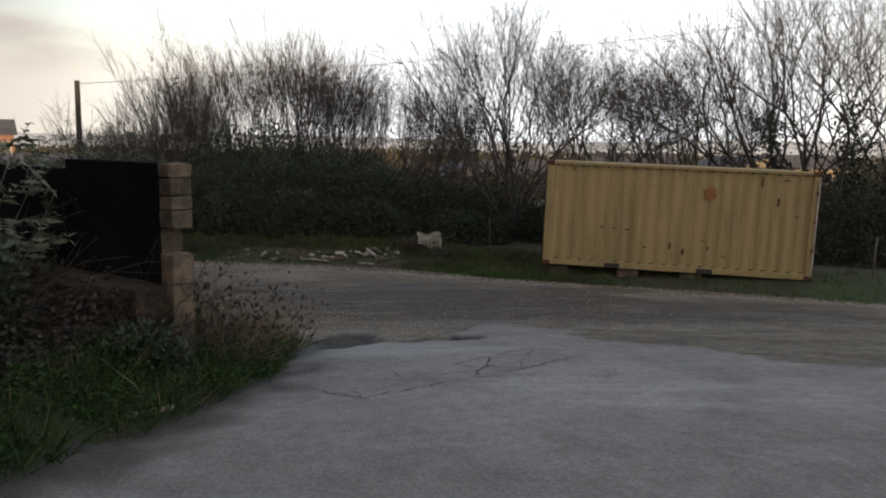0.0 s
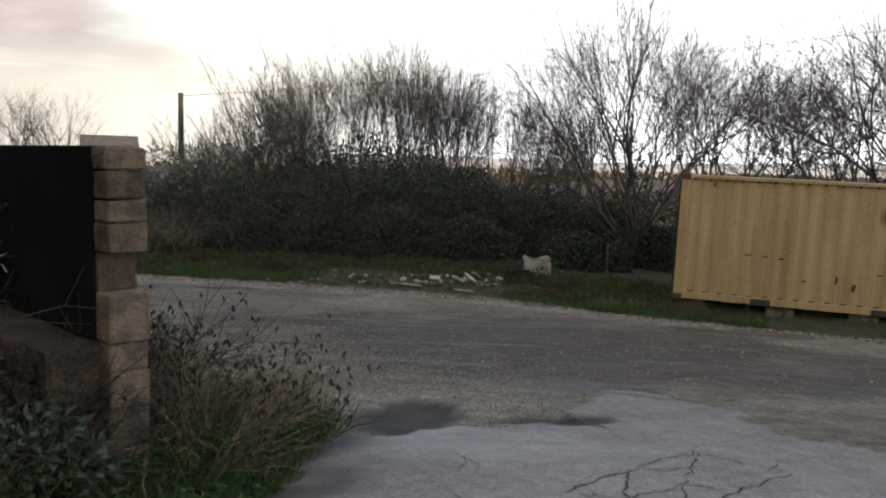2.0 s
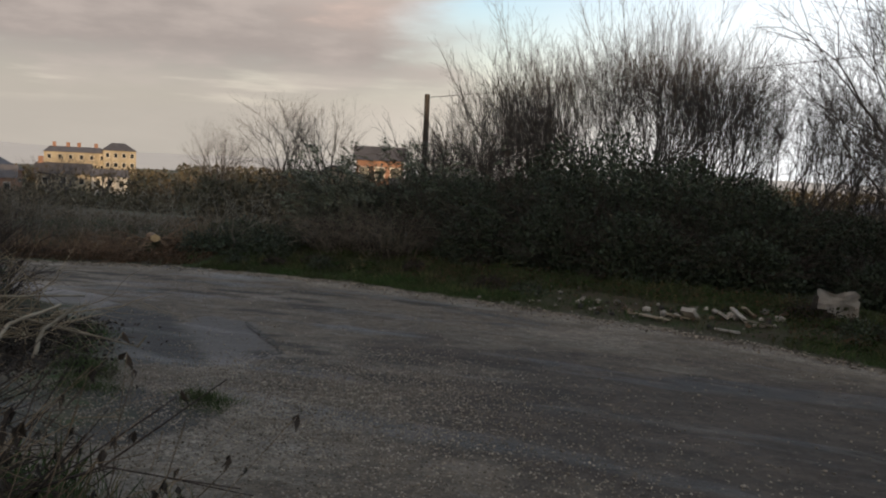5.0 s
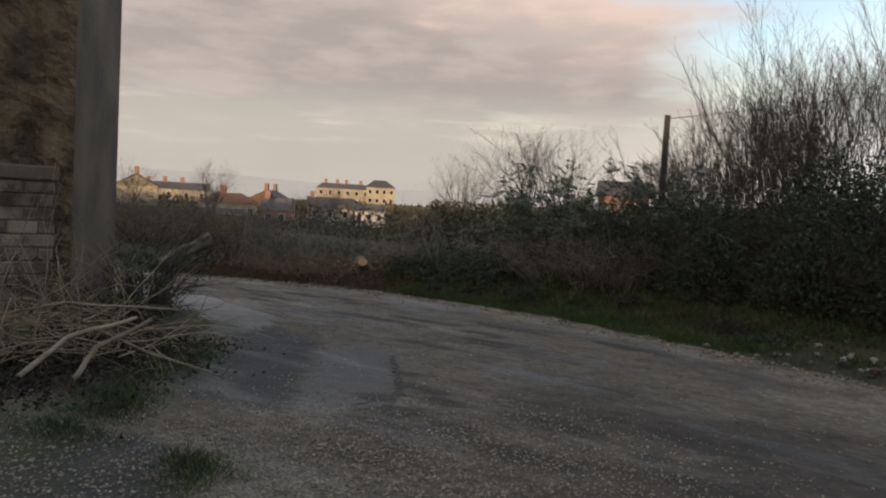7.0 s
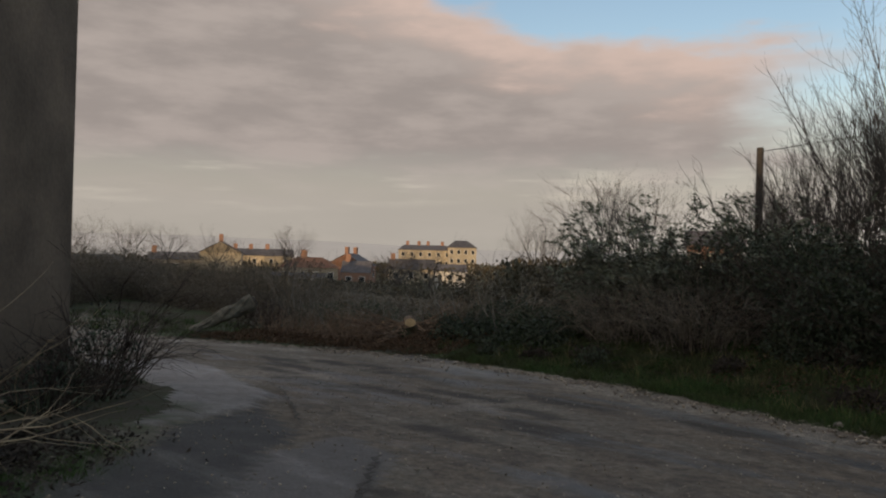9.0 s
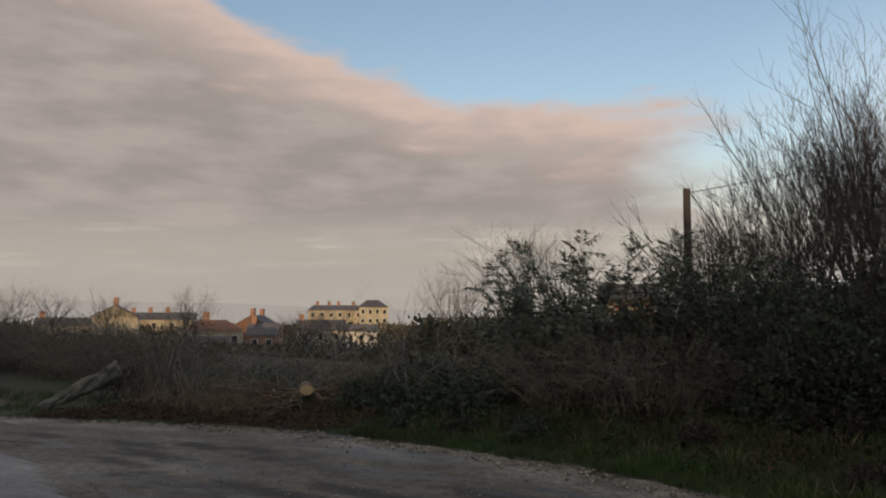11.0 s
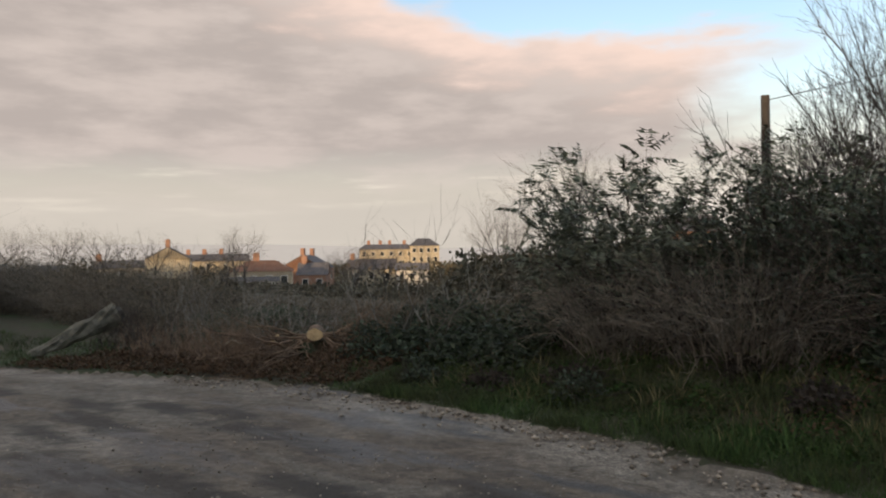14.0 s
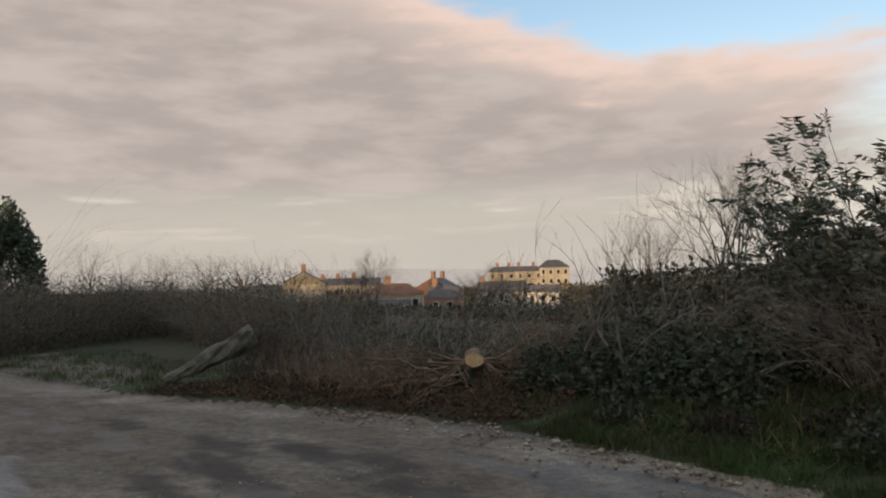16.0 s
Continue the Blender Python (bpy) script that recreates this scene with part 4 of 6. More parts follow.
# ---- old wall at the corner ----
M_DARKJOINT = mat("old_mortar", (0.1, 0.088, 0.075), scale=6)


def build_pier():
    px, py = -1.93, 3.19
    ang = math.degrees(math.atan2(0.95, -1.25))
    w = tagged(new("wall_corner"), "old block wall, its inner face black, on a rubble plinth", "wall", kind="structure")
    M = pose(px, py, 0, 0, 0, ang)
    w.matrix_world = M
    g = lz(px, py)
    box("tarred_face", (1.35, 0.16, 0.97), pose(0.82, -0.1, 1.67), M_BLACKWALL, w, 0.01, label="black wall face")
    box("tarred_face", (2.4, 0.16, 0.9), pose(2.7, -0.1, 1.62), M_BLACKWALL, w, 0.01, label="black wall face")
    box("plinth", (4.0, 0.3, 0.85), pose(2.1, 0.06, 0.76), M_DARKRUBBLE, w, 0.03, 0.02, label="rubble plinth")
    for row in range(5):
        u = 0.2 + R.uniform(0, 0.1)
        while u < 3.9:
            ln = R.uniform(0.16, 0.34)
            box("rubble_stone", (ln, 0.14, 0.15), pose(u + ln / 2, 0.22 + R.uniform(-0.03, 0.04), 0.42 + row * 0.165, R.uniform(-4, 4), R.uniform(-4, 4), R.uniform(-5, 5)), M_DARKRUBBLE, w, 0.025, 0.018)
            u += ln + 0.02
    # courses of the broken wall end, one block toothed out over the black face
    for z, h, dx, ln in ((0.45, 0.2, 0.0, 0.22), (0.66, 0.2, 0.01, 0.2), (0.87, 0.17, 0.0, 0.22), (1.05, 0.13, 0.01, 0.2), (1.19, 0.24, -0.01, 0.19), (1.44, 0.19, 0.14, 0.3), (1.64, 0.14, 0.0, 0.19), (1.79, 0.1, 0.0, 0.18), (1.9, 0.13, 0.01, 0.2), (2.04, 0.11, 0.0, 0.2)):
        box("block", (ln, 0.2, h + 0.006), pose(ln / 2 - 0.005 + dx, -0.13, z + h / 2, 0, 0, R.uniform(-1.2, 1.2)), M_BLOCK, w, 0.01, 0.006)


build_pier()


# ---- tall concrete wall and low brick wall ----
M_OLDJOINT = mat("lime_mortar", (0.19, 0.165, 0.135), second=(0.11, 0.095, 0.075), scale=5, bump=0.6)


def build_abutment():
    ax, ay, bx, by = -9.95, 9.42, -12.58, 11.2
    ang = math.degrees(math.atan2(by - ay, bx - ax))
    L = math.hypot(bx - ax, by - ay)
    w = tagged(new("wall_abutment"), "tall smooth concrete end wall with rough stone return", "wall", kind="structure")
    w.matrix_world = pose(ax, ay, -0.8, 0, 0, ang)
    box("concrete_face", (L, 0.5, 7.5), pose(L / 2, 0.25, 3.75), M_CONC, w, 0.03)
    rw = tagged(new("wall_stone"), "rough old stone wall stained brown and yellow", "wall", kind="structure")
    rw.matrix_world = pose(-9.93, 9.5, -0.8, 0, 0, 258)
    bm = bmesh.new()
    g = {}
    for i in range(41):
        for j in range(76):
            u, v = i * 0.1, j * 0.1
            g[i, j] = bm.verts.new((u, 0.05 * noise.noise((u * 2.2, v * 2.2, 3)) + 0.07 * noise.noise((u * 6, v * 6, 9)) + (0.1 if u < 0.35 else 0.0), v))
    for i in range(40):
        for j in range(75):
            bm.faces.new((g[i, j], g[i + 1, j], g[i + 1, j + 1], g[i, j + 1]))
    bm_done("stone_face", bm, M_RUBBLE, rw)
    box("wall_core", (4.0, 0.4, 7.5), pose(2.0, -0.35, 3.75), M_RUBBLE, rw)
    lw = tagged(new("wall_low"), "low pale brick wall with a concrete coping", "wall", kind="structure")
    lw.matrix_world = pose(-9.8, 9.24, -0.8, 0, 0, 258)
    box("wall_core", (3.0, 0.2, 2.05), pose(1.52, 0, 1.02), M_OLDJOINT, lw)
    for row in range(14):
        zc = 0.075 + row * 0.146
        x = 0.0 if row % 2 else -0.15
        while x < 3.0:
            a, b = max(x, 0.0), min(x + 0.29, 3.0)
            if b - a > 0.05:
                box("brick", (b - a + 0.004, 0.03, R.uniform(0.128, 0.14)), pose((a + b) / 2, 0.096 + R.uniform(0, 0.014), zc, 0, R.uniform(-0.8, 0.8)), M_BRICKPALE, lw, 0.012)
            x += 0.302
        box("brick", (0.03, 0.2, 0.132), pose(-0.0, 0, zc), M_BRICKPALE, lw, 0.006)
    box("coping", (3.1, 0.32, 0.16), pose(1.5, 0, 2.13), M_CONC, lw, 0.02)


build_abutment()

# ---- pole and wire ----
pole = empty("utility_pole", -15.1, 33.0, lz(-15.1, 33.0), "plain dark timber utility pole", "pole")
V, F = prisms([(0, 0, -0.3, 0, 0, 4.88 - lz(-15.1, 33.0), 0.14, 0.11)], 10)
mesh("shaft", V, F, M_BARK, pole, smooth=True)




# overhead wire from the pole towards the trees
def wire(a, b, sag):
    e = empty("overhead_wire", *a, "thin dark overhead wire", "wire")
    pts = [np.array(a) + (np.array(b) - np.array(a)) * t - np.array([0, 0, sag * 4 * t * (1 - t)]) for t in np.linspace(0, 1, 25)]
    V, F = prisms([(*(p - np.array(a)), *(q - np.array(a)), 0.012, 0.012) for p, q in zip(pts, pts[1:])], 4)
    mesh("cable", V, F, M_DARKSTEEL, e)


wire((-15.1, 33.0, 4.75), (24.0, 34.0, 9.4), 0.5)


# ---- things along the verge ----
def tube(pts, radii, sides=8, wob=0.0):
    """One skin drawn along a bent line."""
    P = np.array(pts, float)
    V, F = [], []
    for i, p in enumerate(P):
        d = unit(P[min(i + 1, len(P) - 1)] - P[max(i - 1, 0)])
        u = unit(np.cross(d, (0.13, 0.21, 1.0)))
        w = np.cross(u, d)
        for k in range(sides):
            t = 2 * math.pi * k / sides
            V.append(p + (u * math.cos(t) + w * math.sin(t)) * radii[i] * (1 + wob * R.uniform(-1, 1)))
        if i:
            b = (i - 1) * sides
            F += [(b + k, b + (k + 1) % sides, b + sides + (k + 1) % sides, b + sides + k) for k in range(sides)]
    F += [tuple(range(sides - 1, -1, -1)), tuple(range(len(V) - sides, len(V)))]
    return V, F


def stick(name, pts, r0, r1, material, label, category, group="", sides=7):
    o = np.array(pts[0], float)
    fine = []
    for a, b in zip(pts, pts[1:]):
        fine += [np.array(a) + (np.array(b) - np.array(a)) * t + NR.normal(size=3) * r0 * 0.25 for t in (0, 0.33, 0.66)]
    fine.append(np.array(pts[-1]))
    n = len(fine)
    V, F = tube([p - o for p in fine], [r0 + (r1 - r0) * i / (n - 1) for i in range(n)], sides, 0.08)
    ob = mesh(name, V, F, material, smooth=True)
    ob.location = o
    return tagged(ob, label, category, group)


def rock(bm, c, s, flat=0.6, rz=0.0, n=1):
    v = bmesh.ops.create_icosphere(bm, subdivisions=n, radius=1.0)["verts"]
    M = Matrix.Translation(c) @ Matrix.Rotation(rz, 4, "Z") @ Matrix.Diagonal((s, s * R.uniform(0.6, 0.9), s * flat, 1))
    for q in v:
        q.co = M @ (q.co * R.uniform(0.78, 1.15))


def stone(x, y, s, label="pale rough stone lying on the verge", material=None, flat=0.6, sink=0.3, name="stone", group="stones on the verge"):
    bm = bmesh.new()
    rock(bm, (0, 0, 0), s, flat, R.uniform(0, 3))
    ob = bm_done(name, bm, material or M_STONE)
    ob.location = (x, y, lz(x, y) + s * flat * (1 - sink))
    return tagged(ob, label, "stone", group)


for x, y, s in [(p, q, 0.62 * r) for p, q, r in ((-9.13, 18.75, 0.07), (-8.5, 18.55, 0.05), (-7.39, 18.3, 0.13), (-7.15, 18.4, 0.09), (-6.62, 18.7, 0.11), (-6.1, 17.95, 0.18), (-5.85, 17.9, 0.12), (-5.74, 17.75, 0.13), (-5.25, 17.84, 0.16), (-5.06, 18.2, 0.2), (-4.93, 18.25, 0.15), (-5.15, 18.7, 0.16), (-5.0, 19.2, 0.14), (-4.7, 18.9, 0.18), (-4.4, 19.2, 0.15), (-4.6, 18.5, 0.17), (-5.45, 17.6, 0.15), (-4.8, 17.55, 0.13), (-4.65, 17.4, 0.16), (-4.35, 17.65, 0.12), (-4.05, 17.5, 0.14), (-3.9, 17.3, 0.12), (-4.5, 18.0, 0.15), (-4.2, 18.2, 0.12), (-3.8, 18.0, 0.14), (-3.6, 18.3, 0.11), (-4.0, 18.5, 0.1), (-3.3, 18.1, 0.1), (-10.8, 18.9, 0.06), (-12.0, 19.0, 0.06), (-13.5, 19.2, 0.07), (0.4, 16.4, 0.08), (1.4, 15.5, 0.07), (-1.4, 17.1, 0.06), (2.4, 15.0, 0.08), (-2.2, 17.3, 0.07))]:
    stone(x, y, s * 0.6)
stone(-16.35, 22.0, 0.33, "reddish flat stone lying in the hedge", M_RUBBLE, 0.4, -0.6, group="")


# fly-tipped rubbish on the bank
def plank(x, y, L, w, t, rz, tilt, label, material=None, lift=0.04, name="plank", category="plank"):
    ob = box(name, (L, w, t), Matrix.Identity(4), material or M_PLANK, None, 0.004, 0.004)
    ob.matrix_world = pose(x, y, lz(x, y) + lift + abs(math.sin(radians(tilt))) * L / 2, 0, tilt, rz)
    return tagged(ob, label, category, "rubbish on the bank")


plank(-2.55, 17.75, 0.5, 0.12, 0.03, 12, 6, "pale broken board lying on the bank")
plank(-2.2, 17.95, 0.45, 0.09, 0.03, 20, 10, "long pale splinter of board on the bank")
plank(-2.9, 17.9, 0.5, 0.05, 0.03, 5, 4, "thin pale batten on the bank")
plank(-2.0, 18.0, 0.3, 0.24, 0.08, 70, 35, "pale square slab leaning on the rubbish", M_WHITE)
plank(-1.3, 17.4, 0.42, 0.08, 0.03, -5, 3, "white painted plank in the grass", M_WHITE)
plank(-1.2, 18.2, 0.4, 0.1, 0.03, -40, 26, "pale plank propped on the rubbish heap", M_WHITE)
plank(-1.05, 18.35, 0.36, 0.1, 0.04, 60, 30, "pale plank propped on the rubbish heap")
plank(-1.5, 18.2, 0.25, 0.2, 0.05, 30, 30, "broken white slab on the rubbish heap", M_WHITE)
plank(-0.8, 17.9, 0.6, 0.06, 0.03, 15, 8, "grey batten on the rubbish heap", M_WOODGREY)
for k in range(80):
    x = R.uniform(-4.2, -0.3)
    stone(x, 17.5 + R.uniform(0.1, 1.2), R.uniform(0.025, 0.1), "small lump of dumped rubble on the bank", R.choice((M_STONE, M_BLOCK, M_WHITE, M_DARKSTEEL)), 0.7, 0.2, "rubble_lump", "rubbish on the bank")


def white_panel():
    e = empty("white_panel", 0.38, 18.3, lz(0.38, 18.3) + 0.0, "torn white sheet material dumped on the grassy bank", "rubbish", rz=8)
    bm = bmesh.new()
    nx, nz = 14, 10
    g = {}
    for i in range(nx + 1):
        for j in range(nz + 1):
            u, v = i / nx, j / nz
            x, z = (u - 0.5) * 0.66, v * 0.5
            cut = 0.12 * math.sin(u * 9 + 1) * (v > 0.85) + 0.1 * noise.noise((u * 5, v * 5, 2))
            g[i, j] = bm.verts.new((x + 0.05 * noise.noise((u * 3, v * 7, 5)), 0.10 * noise.noise((u * 4, v * 4, 8)) + 0.18 * v, z + cut * 0.3))
    for i in range(nx):
        for j in range(nz):
            u, v = (i + 0.5) / nx, (j + 0.5) / nz
            if (u < 0.45 and v < 0.42 - 0.3 * u) or (v < 0.14 and u > 0.88) or (0.5 < u < 0.8 and 0.38 < v < 0.52 and noise.noise((u * 14, v * 14, 1)) > -0.1):
                continue
            bm.faces.new((g[i, j], g[i + 1, j], g[i + 1, j + 1], g[i, j + 1]))
    bmesh.ops.solidify(bm, geom=bm.faces[:], thickness=0.02)
    bm_done("sheet", bm, M_WHITE, e)
    box("dark_strip", (0.08, 0.06, 0.26), pose(-0.37, 0.08, 0.3, 0, 8), M_DARKSTEEL, e, label="black strip along one edge")


white_panel()


def post(x, y, h, r=0.035, label="weathered wooden fence stake in the grass", tilt=0.0):
    z = lz(x, y) - 0.1
    return stick("fence_post", [(x, y, z), (x + tilt * h, y, z + h + 0.1)], r, r * 0.85, M_WOODGREY, label, "post", "fence posts on the bank")


post(-9.44, 21.0, 0.62)
post(-8.3, 20.9, 0.5)
post(2.05, 18.8, 0.85, 0.016, "thin rusty stake standing in the grass")
post(10.7, 14.9, 0.95, 0.022, "thin pale stake beside the container", 0.06)


M_ROOT = mat("root", (0.27, 0.185, 0.125), second=(0.13, 0.09, 0.063), bump=0, island=0.4)


# uprooted stump with its cut face
def stump():
    x, y, z = -17.25, 20.24, -0.574
    e = empty("tree_stump", x, y, lz(x, y), "uprooted tree stump with pale sawn face and tangled roots", "stump")
    o = np.array([x, y, lz(x, y)])
    to = unit(np.array([8.6, -6.1, 0.5]))
    c = np.array([x, y, z]) - o
    V, F = prisms([(*(c - to * 0.55), *(c - to * 0.25), 0.15, 0.125), (*(c - to * 0.25), *(c + to * 0.2), 0.125, 0.112)], 14)
    mesh("trunk", V, F, M_ROOT, e, smooth=True)
    bm = bmesh.new()
    u = unit(np.cross(to, (0, 0, 1)))
    w = np.cross(u, to)
    bm.faces.new([bm.verts.new(c + to * 0.206 + (u * math.cos(t) * 0.135 + w * math.sin(t) * 0.105) * R.uniform(0.9, 1.08)) for t in np.linspace(0, 6.2832, 19)[:-1]])
    bm_done("cut_face", bm, M_WOODCUT, e, "pale freshly sawn wood")
    segs, tips = [], []
    for k in range(190):
        a = NR.uniform(0, 6.28)
        d = unit(u * math.cos(a) * 1.2 + w * -abs(math.sin(a)) * 0.7 + to * NR.uniform(-0.3, 1.1) - np.array([0, 0, 0.3]))
        grow(segs, tips, c - to * NR.uniform(0.1, 0.5) + d * 0.1, d, NR.uniform(0.5, 1.5), NR.uniform(0.01, 0.034), 2, spread=0.6, up=-0.1, kids=3, steps=4, wob=0.25, rend=0.4)
    S = np.array(segs)
    for i in (0, 3):
        S[:, i + 2] = np.maximum(S[:, i + 2], land(S[:, i] + o[0], S[:, i + 1] + o[1]) - o[2] + NR.uniform(0.0, 0.05, len(S)))
    V, F = prisms(S, 4)
    mesh("root_tangle", V, F, M_ROOT, e, "brown tangled roots")
    bm = bmesh.new()
    rock(bm, c - to * 0.35 - np.array([0, 0, 0.42]), 0.72, 0.6, 0.42, 3)
    bm_done("root_ball", bm, M_SOIL, e, "dark earth clinging to the roots")


stump()


def cut_branches(x, y, w, n, L, mat_, label, name="branch_pile", lean=0.0, group="", r=0.014):
    z = lz(x, y)
    e = empty(name, x, y, z, label, "branches", group=group)
    groups = []
    for k in range(n):
        segs, tips = [], []
        p = np.array([x + NR.uniform(-w, w), y + NR.uniform(-0.5, 0.5), 0.0])
        p[2] = lz(p[0], p[1]) + NR.uniform(0, 0.12)
        a = NR.uniform(-1, 1)
        d = unit(np.array([a * 0.9 + lean, NR.uniform(-0.3, 0.5), NR.uniform(0.15, 1.0)]))
        grow(segs, tips, p, d, L * NR.uniform(0.5, 1.2), r * NR.uniform(0.6, 1.4), 2, spread=0.45, up=0.1, kids=3, steps=4, wob=0.14)
        groups.append(segs)
    limbs(e, np.array([x, y, z]), groups, "branch", mat_)


M_GREYSTEM = mat("grey_stem", (0.29, 0.27, 0.23), second=(0.16, 0.145, 0.125), bump=0, island=0.35)
cut_branches(-18.75, 19.55, 1.1, 130, 0.42, M_ROOT, "heap of torn brown roots and twigs beside the stump", r=0.02)
cut_branches(-20.6, 19.2, 1.5, 130, 0.4, M_ROOT, "low heap of brown twigs and leaf litter", r=0.016)
cut_branches(-16.3, 20.9, 0.6, 60, 0.5, M_ROOT, "brown twigs strewn beside the stump", r=0.014)
cut_branches(-23.0, 19.3, 1.3, 70, 0.7, M_CANE, "dark heap of twigs and leaf litter under the hedge", r=0.014)
for x in (-15.2, -16.6, -18.0, -19.6, -21.2, -22.8, -24.2):
    cut_branches(x, 21.1, 0.9, 15, 1.1, M_GREYSTEM, "cut grey branches standing up out of the hedge", name="cut_branch_clump", group="cut branches along the hedge", r=0.018)
stick("splinter", [(-18.7, 19.3, lz(-18.7, 19.3) + 0.36), (-18.45, 19.3, lz(-18.4, 19.3) + 0.45), (-18.1, 19.3, lz(-18.1, 19.3) + 0.4)], 0.02, 0.012, M_PLANK, "pale torn splinter of wood by the stump", "branch")
stick("splinter", [(-17.95, 19.75, lz(-17.9, 19.7) + 0.3), (-17.75, 19.8, lz(-17.9, 19.7) + 0.48)], 0.05, 0.03, M_WOODCUT, "pale splintered branch end by the stump", "branch")


def hollow_log():
    a, b = np.array([-24.0, 17.5, lz(-24.0, 17.5) + 0.04]), np.array([-23.5, 19.2, -0.45])
    n = 11
    pts = [a + (b - a) * t for t in np.linspace(0, 1, n + 1)]
    e = empty("fallen_log", *a, "thick grey fallen trunk leaning on the bank", "log")
    V, F = tube([p - a for p in pts], [0.1 + 0.15 * i / n + 0.012 * math.sin(i * 2.3) for i in range(n + 1)], 16, 0.22)
    mesh("trunk", V, F, M_WOODGREY, e)
    V, F = tube([b - a - unit(b - a) * 0.02, b - a + unit(b - a) * 0.1], [0.17, 0.12], 14, 0.3)
    mesh("broken_end", V, F, M_DARKJOINT, e, "dark rotten broken end")


hollow_log()


# ---- brushwood and stones by the tall wall ----
def brush_pile():
    x, y = -8.1, 8.75
    z = lz(x, y)
    e = empty("brushwood_pile", x, y, z, "heap of dry pale cut branches at the foot of the wall", "branches")
    groups = []
    for k in range(150):
        segs, tips = [], []
        p = np.array([x + NR.uniform(-0.9, 0.9), y + NR.uniform(-0.9, 0.5), z + NR.uniform(0.02, 0.35)])
        d = unit(np.array([NR.normal() * 0.8 + 0.3, NR.normal() * 0.8 - 0.1, NR.uniform(-0.05, 0.5) if k < 105 else NR.uniform(0.6, 1.6)]))
        grow(segs, tips, p, d, NR.uniform(0.4, 1.1), NR.uniform(0.005, 0.012), 1, spread=0.4, up=-0.05, kids=3, steps=5, wob=0.12)
        groups.append(segs)
    limbs(e, np.array([x, y, z]), groups, "branch", mat("pale_stick", (0.4, 0.32, 0.215), second=(0.22, 0.17, 0.115), bump=0, island=0.3))
    for pts, r in (([(-6.69, 7.9, 0.02), (-7.0, 8.35, 0.28), (-6.95, 8.9, 0.45)], 0.03), ([(-6.4, 8.15, 0.02), (-6.6, 8.42, 0.25), (-6.8, 8.95, 0.45)], 0.032), ([(-7.6, 8.8, 0.3), (-6.7, 8.9, 0.18), (-6.37, 9.35, 0.03)], 0.02), ([(-6.37, 9.35, 0.02), (-6.34, 9.45, 0.14)], 0.016), ([(-8.4, 8.1, 0.3), (-7.7, 8.6, 0.5), (-7.2, 9.4, 0.5)], 0.02)):
        stick("branch", [(px, py, lz(px, py) + pz) for px, py, pz in pts], r * 0.75, r * 0.5, M_PLANK, "pale stripped branch lying on the brushwood", "branch", "branches on the brushwood")


brush_pile()
for x, y, rx, h in ((-10.4, 10.4, 0.25, 0.6), (-11.3, 11.1, 0.3, 1.0), (-12.5, 11.7, 0.35, 1.5)):
    bramble(x, y, rx, 0.45, h, n=420, leaf=0.05, label="straggly bramble growing against the concrete wall", name="bramble_clump", canes=45, group="brambles by the tall wall")


# ---- cracks in the tarmac ----
def crack(points, width, seed):
    rr = random.Random(seed)
    line = []
    for (ax, ay), (bx, by) in zip(points, points[1:]):
        n = max(int(math.hypot(bx - ax, by - ay) / 0.06), 2)
        for i in range(n):
            t = i / n
            line.append((ax + (bx - ax) * t + rr.uniform(-0.03, 0.03), ay + (by - ay) * t + rr.uniform(-0.03, 0.03)))
    line.append(points[-1])
    V, F = [], []
    for i, (x, y) in enumerate(line):
        a, b = line[max(i - 1, 0)], line[min(i + 1, len(line) - 1)]
        dx, dy = b[0] - a[0], b[1] - a[1]
        l = math.hypot(dx, dy) + 1e-9
        w = 0.42 * width * rr.uniform(0.15, 1.4) * (0.3 if i in (0, len(line) - 1) else 1)
        for s in (-1, 1):
            px, py = x - dy / l * w * s, y + dx / l * w * s
            V.append((px, py, lz(px, py) + 0.006))
        if i:
            k = 2 * i
            F.append((k - 2, k - 1, k + 1, k))
    return mesh("crack", V, F, M_CRACK, bpy.data.objects["road"])


